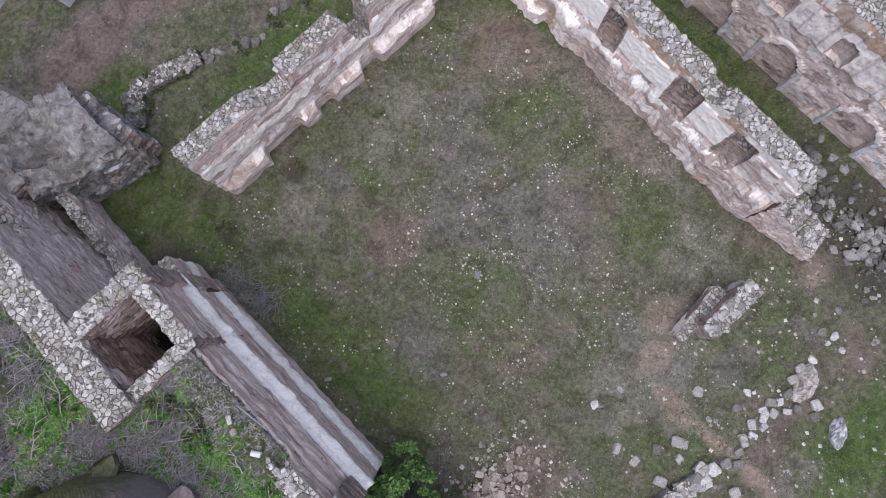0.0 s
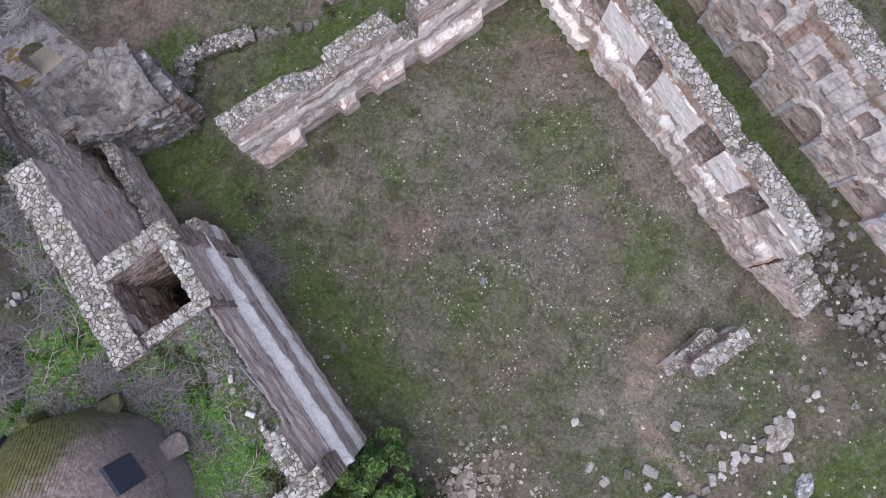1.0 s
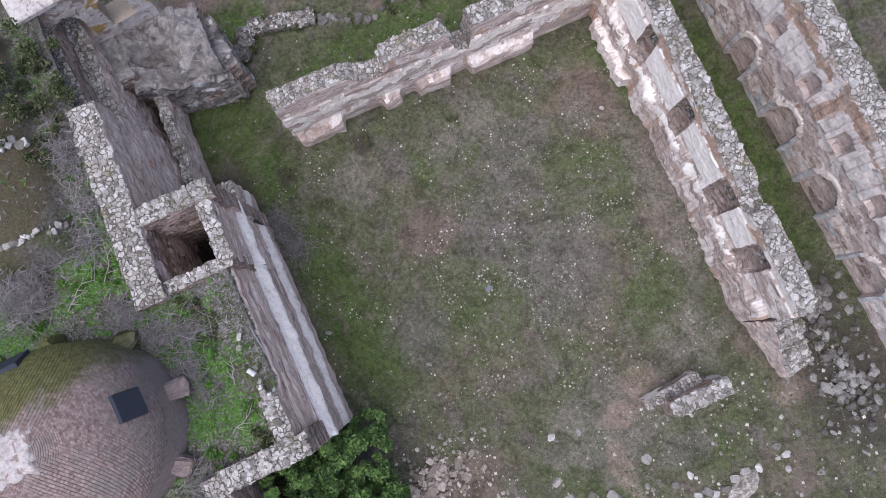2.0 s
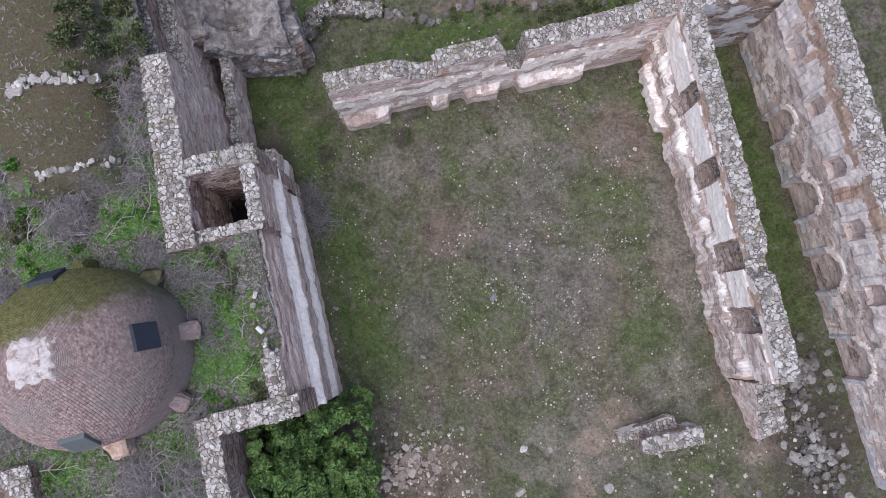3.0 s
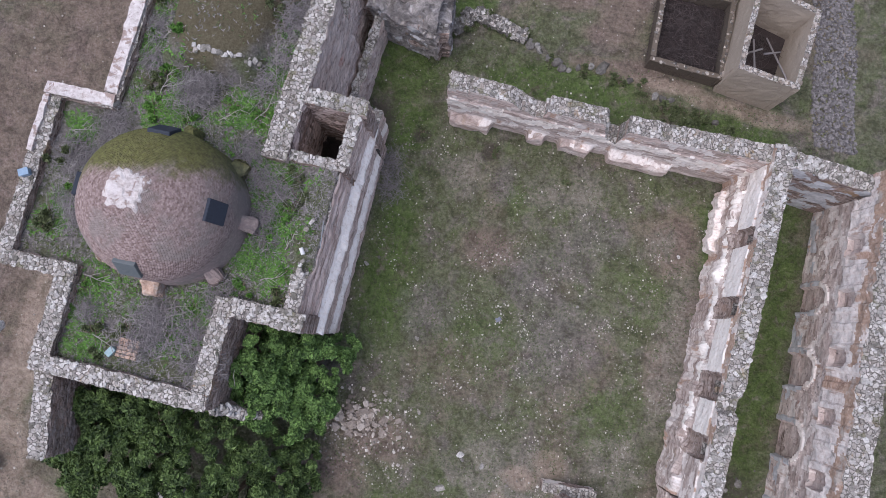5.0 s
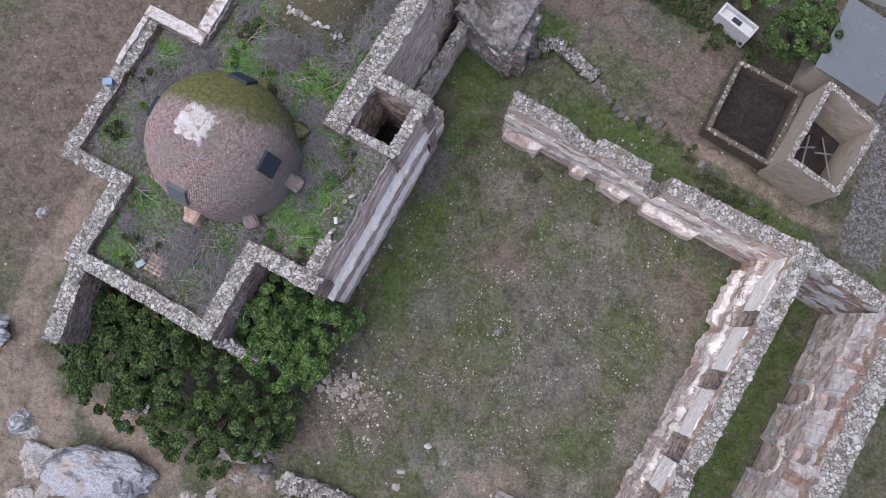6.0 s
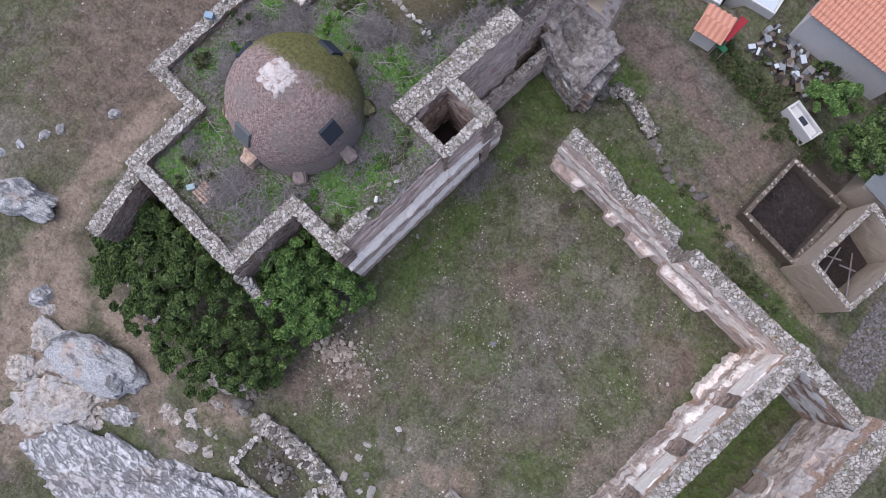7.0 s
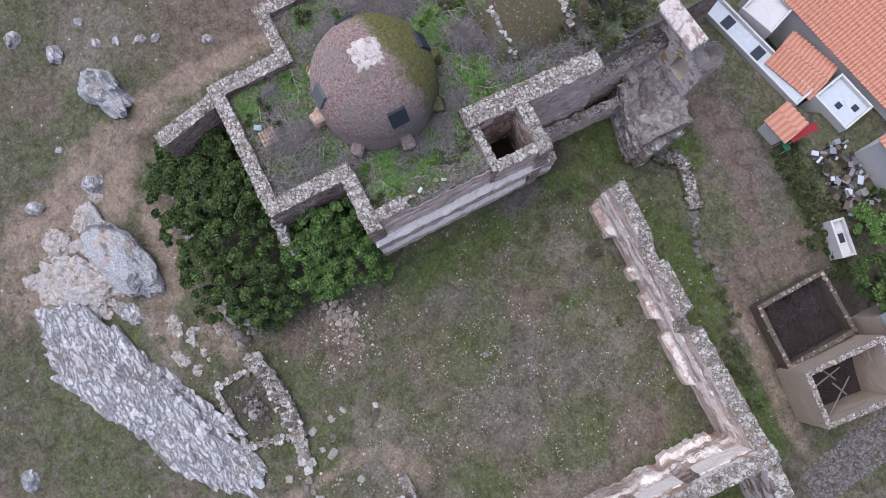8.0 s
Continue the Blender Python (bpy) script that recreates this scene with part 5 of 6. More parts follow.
def north_block():
    """Broken vaulted chamber and the bell gable with the nest, north of the church."""
    t = thing("ruined_chamber", "broken grey vaulted chamber with lichen and plaster scraps", "ruin")

    def mats(s, z, side):
        return 3 if patch(s, z, 3, 0.42) else 2 if patch(s, z, 13, -0.5) else 0

    def h1(s):
        return 3.6 - 0.25 * s + 0.6 * fbm(s * 1.2, 3)
    runs = [((-8.2, 15.9), (-4.2, 15.0), 0.8, h1, 101), ((-4.1, 15.0), (-4.4, 17.6), 0.7, lambda s: 3.1 + 0.4 * fbm(s, 4), 102),
            ((-4.4, 17.6), (-8.6, 19.0), 0.8, lambda s: 3.7 + 0.4 * fbm(s * 1.1, 9), 103), ((-8.6, 19.2), (-8.3, 15.9), 0.8, lambda s: 4.0 + 0.3 * fbm(s, 2), 104)]
    for a, b, th, h, sd in runs:
        w = ruin_wall("wall", a, b, th, h, parent=t, seed=sd, rough=0.15, look_of=mats, mats=[M_RUBBLE, M_RUIN, M_RUIN, M_GREYPLASTER])
        cap_stones(w, a, b, th, h, 14, 0.2, sd)
    # remains of the vault between the walls
    verts, faces = [], []
    nx, ny = 26, 18
    for j in range(ny + 1):
        for i in range(nx + 1):
            u, v = i / nx, j / ny
            x = -8.3 + 3.9 * u + 0.1 * fbm(u * 5, v * 5)
            y = 15.6 + 2.9 * v - 0.75 * u + 0.9 * v * (1 - u)
            z = 3.1 + 1.3 * math.sqrt(max(0, 1 - (2 * v - 1) ** 2)) * (0.7 + 0.3 * fbm(u * 3, v * 3, 5)) + 0.25 * fbm(u * 9, v * 7, 1) - 1.5 * smooth(0.35, 0.0, abs(u - 0.35)) * smooth(0.2, 0.0, abs(v - 0.35))
            verts.append((x, y, z))
    for j in range(ny):
        for i in range(nx):
            faces.append((j * (nx + 1) + i, j * (nx + 1) + i + 1, (j + 1) * (nx + 1) + i + 1, (j + 1) * (nx + 1) + i))
    v = add("vault", mesh_of("vault", verts, faces, M_RUIN), t, None, "caved grey vault with ochre lichen")
    sol = v.modifiers.new("thick", "SOLIDIFY")
    sol.thickness = 0.3

    g = thing("bell_gable", "pale bell gable with two arched openings and whitewashed coping", "bell tower")
    m = Matrix.LocRotScale((-8.1, 18.5, 0), Euler((0, 0, radians(7))), None)

    def gable_hole(s, z):
        return not any(abs(s - c) < 0.55 and 4.6 < z < 5.9 + 0.6 * math.sqrt(max(0, 1 - ((s - c) / 0.55) ** 2)) for c in (1.2, 3.1))
    p0, p1 = m @ Vector((-2.2, 0, 0)), m @ Vector((2.2, 0, 0))
    ruin_wall("shaft", (p0.x, p0.y), (p1.x, p1.y), 1.0, lambda s: 7.4, gable_hole, None, None, lambda s, z, side: 4 if patch(s, z, 5, 0.5) else 2,
              parent=g, mats=[M_MUD, M_MUD, M_CAP, M_MUD, M_OCHRE], seed=140, rough=0.03, cell=0.07)
    bm = bmesh.new()
    box(bm, -2.3, 0.8, -0.6, 0.6, 7.4, 7.7, m, 0.06)
    part("coping", bm, M_CAP, g, "weathered whitewashed coping")
    nest = thing("stork_nest", "large round nest of grey sticks on the bell gable", "nest", "", m @ Vector((1.55, 0, 7.4)))
    rnd = random.Random(7)
    verts, faces = [], []
    for k in range(520):
        a, r = rnd.uniform(0, 6.28), 0.75 * math.sqrt(rnd.random())
        c = Vector((r * math.cos(a), r * math.sin(a), 0.05 + rnd.uniform(0, 0.5) * (0.5 + 0.5 * r / 0.75)))
        d = Vector((-math.sin(a) + rnd.gauss(0, 0.5), math.cos(a) + rnd.gauss(0, 0.5), rnd.gauss(0, 0.12))).normalized() * rnd.uniform(0.2, 0.45)
        tube(verts, faces, [c - d, c + d], [0.014, 0.01], 3)
    tagged(add("stick_bed", mesh_of("stick_bed", verts, faces, M_TWIG), nest), kind="stuff")


north_block()


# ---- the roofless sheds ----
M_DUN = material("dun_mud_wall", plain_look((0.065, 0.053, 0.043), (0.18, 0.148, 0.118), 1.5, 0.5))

def shed(pts, height, thick, floor_mat, wall_mat, seed, label, rim=0.0, beams=0):
    t = thing("roofless_shed", label, "shed")
    n = len(pts)
    for k in range(n):
        a, b = Vector(pts[k]), Vector(pts[(k + 1) % n])
        h = (lambda s, k=k: height + 0.05 * fbm(s * 2 + k, seed))
        d = (b - a).normalized() * thick * 0.5
        w = ruin_wall("wall", tuple(a - d), tuple(b - d), thick, h, parent=t, seed=seed + k, rough=0.03, cell=0.22,
                      mats=[wall_mat, M_TOP if beams else M_DUN])
        cap_stones(w, tuple(a), tuple(b), thick, h, 70 if beams else 46, 0.15, seed + 9 + k, stock=BEIGES if beams else GREYS + BEIGES)
    c = Vector((sum(p[0] for p in pts) / n, sum(p[1] for p in pts) / n))
    bm = bmesh.new()
    bmesh.ops.create_grid(bm, x_segments=14, y_segments=14, size=0.5)
    for v in bm.verts:
        u, w2 = v.co.x + 0.5, v.co.y + 0.5
        p = (Vector(pts[0]) * (1 - u) + Vector(pts[1]) * u) * (1 - w2) + (Vector(pts[3]) * (1 - u) + Vector(pts[2]) * u) * w2
        v.co = Vector((p.x, p.y, 0.14 + 0.1 * fbm(p.x, p.y)))
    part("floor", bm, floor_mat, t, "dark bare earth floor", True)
    for k in range(beams):
        u = (k + 0.6) / (beams + 0.5)
        p = Vector(pts[0]) * (1 - u) + Vector(pts[1]) * u
        q = Vector(pts[3]) * (1 - u) + Vector(pts[2]) * u
        verts, faces = [], []
        lean = Vector((0.7 * math.sin(2.1 * k + 1), 0.5 * math.cos(3.0 * k)))
        tube(verts, faces, [Vector((*(p * 0.8 + q * 0.2 + lean), height - 0.4 - 0.7 * (k % 2))), Vector((*(p * (0.55 - 0.1 * k) + q * (0.45 + 0.1 * k) - lean), 0.5 + 0.5 * (k % 3)))], [0.055, 0.045], 6)
        add("beam", mesh_of("beam", verts, faces, M_TWIG), t, None, "grey roof beam left hanging")
    return t


shed([(7.4, 17.2), (11.3, 17.0), (11.2, 21.6), (7.3, 21.7)], 1.1, 0.28, M_SOILSHADE, M_DUN, 120, "roofless stone pen with a dark earth floor")
shed([(11.5, 16.75), (14.5, 16.35), (14.9, 20.6), (11.7, 21.6)], 3.3, 0.3, M_SOILSHADE, M_MUD, 130, "roofless mud-walled shed with hanging beams", beams=4)


# ---- houses beyond the lane ----
def tiled_roof(name, parent, p0, p1, p2, p3, mat, waves=40, label=""):
    """Roof slope of clay tiles in rows: p0, p1 along the eaves, p3, p2 along the ridge."""
    verts, faces = [], []
    p0, p1, p2, p3 = (Vector(p) for p in (p0, p1, p2, p3))
    n = waves * 4
    rows = max(6, int((p3 - p0).length / 0.4))
    up = (p1 - p0).cross(p3 - p0).normalized()
    for j in range(rows):
        for e in (0, 1):
            for i in range(n + 1):
                u, v = i / n, (j + e) / rows
                q = (p0 * (1 - u) + p1 * u) * (1 - v) + (p3 * (1 - u) + p2 * u) * v
                verts.append(q + up * (0.055 * math.sin(u * waves * 2 * math.pi) + (0.04 if e == 0 else 0.0)))
        b = (2 * j) * (n + 1)
        faces += [(b + i, b + i + 1, b + n + 1 + i + 1, b + n + 1 + i) for i in range(n)]
        if j:
            faces += [(b - n - 1 + i, b - n + i, b + i + 1, b + i) for i in range(n)]
    ob = add(name, mesh_of(name, verts, faces, mat), parent, None, label)
    ob.modifiers.new("thick", "SOLIDIFY").thickness = 0.06
    return ob


def slab_house(x, y, w, d, h, turn, roof, label, tiles=False, extras=(), z=-3.0):
    t = thing("house", label, "house", "", (x, y, 0))
    t.matrix_basis = pose(x, y, z, 0, 0, turn)
    bm = bmesh.new()
    box(bm, -w / 2, w / 2, -d / 2, d / 2, -0.1, h)
    part("wall", bm, M_WHITE, t)
    if tiles:
        e = 0.25
        tiled_roof("roof", t, (-w / 2 - e, -d / 2 - e, h), (w / 2 + e, -d / 2 - e, h), (w / 2 + e, 0, h + d * 0.2), (-w / 2 - e, 0, h + d * 0.2), roof, int(w / 0.24))
        tiled_roof("roof", t, (w / 2 + e, d / 2 + e, h), (-w / 2 - e, d / 2 + e, h), (-w / 2 - e, 0, h + d * 0.2), (w / 2 + e, 0, h + d * 0.2), roof, int(w / 0.24))
    else:
        bm = bmesh.new()
        box(bm, -w / 2 + 0.15, w / 2 - 0.15, -d / 2 + 0.15, d / 2 - 0.15, h - 0.05, h + 0.04)
        part("roof", bm, roof, t)
        for x0, x1, y0, y1 in ((-w / 2, w / 2, -d / 2, -d / 2 + 0.15), (-w / 2, w / 2, d / 2 - 0.15, d / 2), (-w / 2, -w / 2 + 0.15, -d / 2 + 0.15, d / 2 - 0.15), (w / 2 - 0.15, w / 2, -d / 2 + 0.15, d / 2 - 0.15)):
            bm = bmesh.new()
            box(bm, x0, x1, y0, y1, h - 0.05, h + 0.35, None, 0.03)
            part("parapet", bm, M_WHITE, t)
    for name, mat, x0, x1, y0, y1, z1 in extras:
        bm = bmesh.new()
        box(bm, x0, x1, y0, y1, h, h + z1, None, 0.03)
        part(name, bm, mat, t)
    return t


M_RED = material("red_awning", plain_look((0.2, 0.02, 0.03), (0.32, 0.04, 0.05), 2.0, 0.1))
M_GREEN = material("green_sheet", plain_look((0.02, 0.1, 0.05), (0.04, 0.16, 0.08), 2.0, 0.1))
M_SHEET = material("corrugated_sheet", plain_look((0.17, 0.185, 0.2), (0.3, 0.315, 0.33), 1.0, 0.1), 0.5)
slab_house(-7.3, 25.75, 9.4, 1.5, 3.15, 14, M_GREYROOF, "long whitewashed lean-to with grey-blue flat roof", False, (("skylight", M_PANEL, 0.2, 0.9, -0.5, 0.45, 0.1), ("skylight", M_PANEL, -2.6, -1.9, -0.5, 0.45, 0.1)))
slab_house(-9.0, 27.6, 2.5, 2.4, 3.6, 20, M_WHITE, "white house with flat terrace roof")
slab_house(-4.75, 27.9, 3.2, 2.5, 3.3, 20, M_TILE, "low white house with orange clay tile roof", True)
slab_house(-1.4, 28.8, 2.9, 2.4, 3.4, 12, M_GREYROOF, "white terrace house with grey-blue roof", False, (("roof_hatch", M_PANEL, 0.6, 1.0, 0.2, 0.6, 0.12), ("roof_hatch", M_PANEL, -0.2, 0.2, -0.5, -0.1, 0.12)))
slab_house(-5.6, 33.0, 12.6, 6.6, 4.0, 12, M_TILE, "long whitewashed house with orange clay tile roof", True)
slab_house(4.8, 31.2, 6.4, 6.0, 3.0, 4, M_TILE, "whitewashed house with faded clay tile roof behind the garden", True, (), 0.0)
slab_house(-1.85, 24.2, 1.4, 1.5, 1.7, 12, M_TILE, "small hut with red tile roof", True, (), 0.0)
barn = thing("barn", "low mud-walled barn with grey corrugated metal roof", "barn", "", (12.6, 24.4, 0))
bm = bmesh.new()
box(bm, -1.9, 1.9, -2.1, 2.1, -0.1, 2.6)
part("wall", bm, M_MUD, barn)
tiled_roof("roof", barn, (2.1, -2.3, 2.65), (2.1, 2.3, 2.65), (-2.1, 2.3, 3.3), (-2.1, -2.3, 3.3), M_SHEET, 34, "grey corrugated metal sheets")
slab_house(6.0, 23.8, 2.4, 0.9, 1.0, -12, M_WHITE, "low white outhouse beside the garden", False, (("skylight", M_PANEL, -0.3, 0.3, -0.2, 0.2, 0.1),), 0.0)
slab_house(12.0, 32.0, 6.0, 5.0, 4.2, 6, M_TILE, "far whitewashed house with clay tile roof", True, (), 0.0)
for x, y, w, d, h, mat, nm, lab in ((-0.8, 24.8, 0.5, 1.9, 1.7, M_RED, "awning", "dark red awning strip beside the hut"), (-0.6, 23.7, 0.7, 0.4, 1.2, M_GREEN, "green_sheet", "green sheet over a lean-to")):
    t = thing(nm, lab, nm.replace("_", " "), "", (x, y, ground_z(x, y)))
    bm = bmesh.new()
    box(bm, -w / 2, w / 2, -d / 2, d / 2, h, h + 0.05, None, 0.01)
    part("sheet", bm, mat, t)
    for sx in (-1, 1):
        for sy in (-1, 1):
            bm = bmesh.new()
            box(bm, sx * (w / 2 - 0.05) - 0.03, sx * (w / 2 - 0.05) + 0.03, sy * (d / 2 - 0.05) - 0.03, sy * (d / 2 - 0.05) + 0.03, 0, h)
            part("post", bm, M_TWIG, t)


def yard_clutter():
    """Junk of the garden behind the hut: boards, drums and sheets."""
    rnd = random.Random(5)
    mats = [M_TWIG, M_SOILSHADE, M_BARK, M_FADED, M_DUN, M_SOILSHADE, M_SHEET, M_GREYROOF]
    for k in range(90):
        x, y = rnd.uniform(0.6, 5.2), rnd.uniform(25.2, 27.8)
        t = tagged(new("crate"), "weathered junk crate in the cluttered garden", "crate", "garden junk")
        t.matrix_basis = pose(x, y, ground_z(x, y), 0, 0, rnd.uniform(0, 180))
        bm = bmesh.new()
        w, d, h = rnd.uniform(0.12, 0.55), rnd.uniform(0.1, 0.4), rnd.uniform(0.1, 0.6)
        box(bm, -w / 2, w / 2, -d / 2, d / 2, 0, h, None, 0.03)
        part("body", bm, rnd.choice(mats), t)
        bm = bmesh.new()
        box(bm, -w / 2 - 0.02, w / 2 + 0.02, -d / 2 - 0.02, d / 2 + 0.02, h, h + 0.04, None, 0.01)
        part("lid", bm, rnd.choice(mats), t)


yard_clutter()


# cobbled lane east of the sheds
M_COBBLE = material("grey_cobbles", leaf_look((0.085, 0.077, 0.075), (0.22, 0.203, 0.2)), 0.9)


def cobbles():
    rnd = random.Random(9)
    verts, faces = [], []
    for k in range(2600):
        v = rnd.uniform(-1, 1)
        y = 14.8 + 10.0 * rnd.random()
        x = 18.6 - 0.16 * (y - 14.8) + 0.1 * math.sin(y) + 1.2 * v
        r = rnd.uniform(0.05, 0.14)
        b = len(verts)
        a0 = rnd.uniform(0, 6.28)
        z = ground_z(x, y)
        ring = [(x + r * math.cos(a0 + i * 1.047) * rnd.uniform(0.8, 1.1), y + r * math.sin(a0 + i * 1.047) * rnd.uniform(0.8, 1.1), z - 0.02) for i in range(6)]
        verts += ring + [(x + (p[0] - x) * 0.6, y + (p[1] - y) * 0.6, z + 0.05) for p in ring]
        faces += [tuple(b + 6 + i for i in range(6))] + [(b + i, b + (i + 1) % 6, b + 6 + (i + 1) % 6, b + 6 + i) for i in range(6)]
    ob = add("cobbles", mesh_of("cobbles", verts, faces, M_COBBLE))
    tagged(ob, "grey cobbles of the lane beside the sheds", "cobbles", kind="stuff")


cobbles()


# ---- shrubs, weeds, twigs ----
def shrub(x, y, z, r, seed, mat, label, leaf=0.13, count=900, name="shrub", category="shrub", squash=0.7):
    t = thing(name, label, category, "", (x, y, z))
    rnd = random.Random(seed)
    verts, faces = [], []
    for k in range(7):
        a = rnd.uniform(0, 6.28)
        tip = Vector((math.cos(a) * r * 0.7, math.sin(a) * r * 0.7, r * squash * rnd.uniform(0.6, 1.0)))
        tube(verts, faces, [Vector((0, 0, -0.05)), tip * 0.5 + Vector((0, 0, 0.1 * r)), tip], [0.03, 0.02, 0.008], 4)
    tagged(add("stem", mesh_of("stem", verts, faces, M_BARK), t), kind="stuff")
    cl = [(Vector((rnd.gauss(0, 0.45) * r, rnd.gauss(0, 0.45) * r, abs(rnd.gauss(0.35, 0.25)) * r * squash)), r * rnd.uniform(0.15, 0.35)) for _ in range(max(5, int(9 * r)))]

    def spread(rn):
        q, cr = rn.choice(cl)
        o = Vector((rn.gauss(0, 1), rn.gauss(0, 1), rn.gauss(0.4, 1))).normalized()
        return q + o * cr * rn.uniform(0.4, 1), o
    add("foliage", leaves_mesh("foliage", count, spread, leaf, mat, seed), t)


for k, (x, y) in enumerate([(-9.2, 3.6), (-10.1, 4.4), (-8.7, 1.8), (-8.9, 2.7), (-11.0, -1.9), (-15.9, -1.6), (-16.0, -2.9), (-10.5, -3.2), (-11.8, -3.2), (-9.3, -0.5), (-13.7, 6.3), (-15.4, 6.5), (-15.4, 14.2), (-15.1, 15.1),
                             (-10.4, 11.5), (-10.3, 9.7), (-11.9, 7.4), (-10.4, 7.3), (-14.8, 8.3), (-15.3, 8.4), (-14.7, 9.9), (-15.7, 10.1), (-8.1, 3.1), (-9.6, 2.2), (-8.3, 4.6), (-7.7, 0.6), (-15.2, 0.2), (-17.6, 1.8), (-18.3, 4.2)]):
    shrub(x, y, terrace_z(x, y), 0.45 + 0.25 * ((k * 7) % 5) / 5, 300 + k, M_WEED, "bright green weed clump on the roof terrace", 0.14, 620, "weed_clump", "weed", 0.5)
for k, (x, y, r) in enumerate([(-12.0, 14.4, 1.2), (-10.4, 14.2, 1.1), (-10.8, 12.6, 0.9), (-11.4, 16.0, 1.3), (-12.6, 17.5, 1.2), (-9.9, 16.0, 0.9), (-8.4, 4.8, 0.8), (-8.0, 3.9, 0.6), (-18.6, 3.4, 0.7), (-18.4, 0.6, 0.8), (-16.0, 11.8, 0.8), (-15.9, 7.6, 0.7), (-15.0, -3.9, 0.7), (-7.6, -0.6, 0.6), (-13.6, -3.4, 0.6)]):
    shrub(x, y, terrace_z(x, y), r, 340 + k, M_SHRUB, "dull olive shrub growing on the church roof", 0.15, int(1100 * r), "shrub", "shrub")
for k, (x, y, r) in enumerate([(0.4, 24.0, 1.0), (1.4, 24.3, 1.1), (2.4, 24.3, 1.0), (3.4, 24.4, 1.0), (4.6, 24.0, 0.9), (5.6, 23.3, 0.7), (7.6, 22.6, 0.7), (6.1, 27.4, 1.5), (8.9, 14.6, 0.7), (10.2, 14.1, 0.8), (12.4, 13.6, 0.8), (-4.6, 14.8, 0.5), (-3.3, 17.4, 0.6), (-1.6, 17.6, 0.5), (-7.4, 10.6, 0.8), (5.6, 22.7, 0.8), (-3.6, 16.6, 0.5), (-2.7, 17.3, 0.5), (-2.0, 17.9, 0.5), (-0.6, 17.2, 0.5), (0.2, 17.6, 0.5), (2.0, 16.1, 0.4), (4.0, 16.1, 0.5), (6.0, 15.9, 0.5), (7.4, 15.6, 0.5), (9.8, 15.1, 0.7), (10.9, 14.9, 0.7), (-2.3, 18.2, 0.6), (-0.8, 17.9, 0.5), (-4.17, 10.3, 0.35), (0.0, 10.1, 0.4), (4.4, 9.5, 0.3)]):
    shrub(x, y, ground_z(x, y), r, 380 + k, M_SHRUB if k < 5 or k == 15 else M_LEAF if k in (5, 6, 7) else M_SHRUB, "low green shrub growing by the lane wall" if k > 7 else "bushy garden hedge shrub beyond the lane", 0.16, int(1200 * r), "shrub", "shrub")


tree((9.2, 24.4), [(8.6, 23.7, 2.4, 1.3), (9.9, 24.2, 2.6, 1.4), (9.0, 25.3, 2.6, 1.4)], 4, 8, "round dark green garden tree behind the sheds", 0.26, 3200)
tree((6.1, 25.3), [(5.8, 25.0, 2.2, 1.0), (6.6, 25.6, 2.4, 1.0)], 4, 9, "yellow-green garden tree beside the white outhouse", 0.24, 3400, M_FIG)

for k in range(24):
    u = k / 23
    x, y = -0.4 + 8.4 * u, 23.75 - 0.4 * u + 0.2 * math.sin(3 * k)
    shrub(x, y, ground_z(x, y), 0.55 + 0.2 * ((k * 5) % 4) / 4, 420 + k, M_SHRUB if k % 3 else M_LEAF, "rough hedge shrub between lane and garden", 0.15, 900, "shrub", "shrub", 1.3)


def dry_brush(x, y, z, r, seed, label, count=60, mat=None):
    t = thing("dry_brush", label, "dry brush", "dry brush", (x, y, z))
    rnd = random.Random(seed)
    verts, faces = [], []
    for k in range(count):
        a = rnd.uniform(0, 6.28)
        c = Vector((rnd.gauss(0, 0.4) * r, rnd.gauss(0, 0.4) * r, rnd.uniform(0.02, 0.35) * r))
        d = Vector((math.cos(a), math.sin(a), rnd.uniform(-0.1, 0.35))) * rnd.uniform(0.12, 0.45) * r
        tube(verts, faces, [c - d, c + Vector((rnd.gauss(0, 0.05), rnd.gauss(0, 0.05), 0.08 * r)), c + d], [0.011, 0.009, 0.005], 3)
    tagged(add("tangle", mesh_of("tangle", verts, faces, mat or M_TWIG), t), kind="stuff")


M_DEAD = material("dead_brambles", leaf_look((0.02, 0.015, 0.015), (0.1, 0.078, 0.076)))
rb = random.Random(77)
spots = []
while len(spots) < 34:
    x, y = rb.uniform(-19.2, -7.2), rb.uniform(-4.6, 12.5)
    if (x < -16.2 and (y < -1.6 or y > 5.8)) or (y < -1.6 and x > -9.8) or math.hypot(x - DOME.x, y - DOME.y) < 3.8 or (y > 5.4 and x > -9.9) or (y > 8.6 and abs(x + 13.4) < 2.3):
        continue
    spots.append((x, y))
for k, (x, y) in enumerate(spots):
    dry_brush(x, y, terrace_z(x, y), rb.uniform(0.7, 1.3), 500 + k, "tangle of grey dry stalks on the roof terrace", 260)
for x, y, r, k in ((-5.3, 7.6, 1.1, 1), (-5.2, 6.7, 1.0, 2), (-5.5, 8.5, 0.8, 3)):
    dry_brush(x, y, 0.02, r, 560 + k, "grey-green dry bush at the facade's foot", 130)

for k in range(9):
    x, y = 7.9 + 1.4 * (k % 3), 18.0 + 1.35 * (k // 3)
    dry_brush(x, y, 0.15, 1.1, 580 + k, "tangle of dark dead brambles in the roofless pen", 110, M_DEAD)
for k in range(4):
    dry_brush(12.3 + 1.2 * (k % 2), 17.9 + 1.7 * (k // 2), 0.15, 1.1, 590 + k, "dark dead brambles on the shed's floor", 90, M_DEAD)

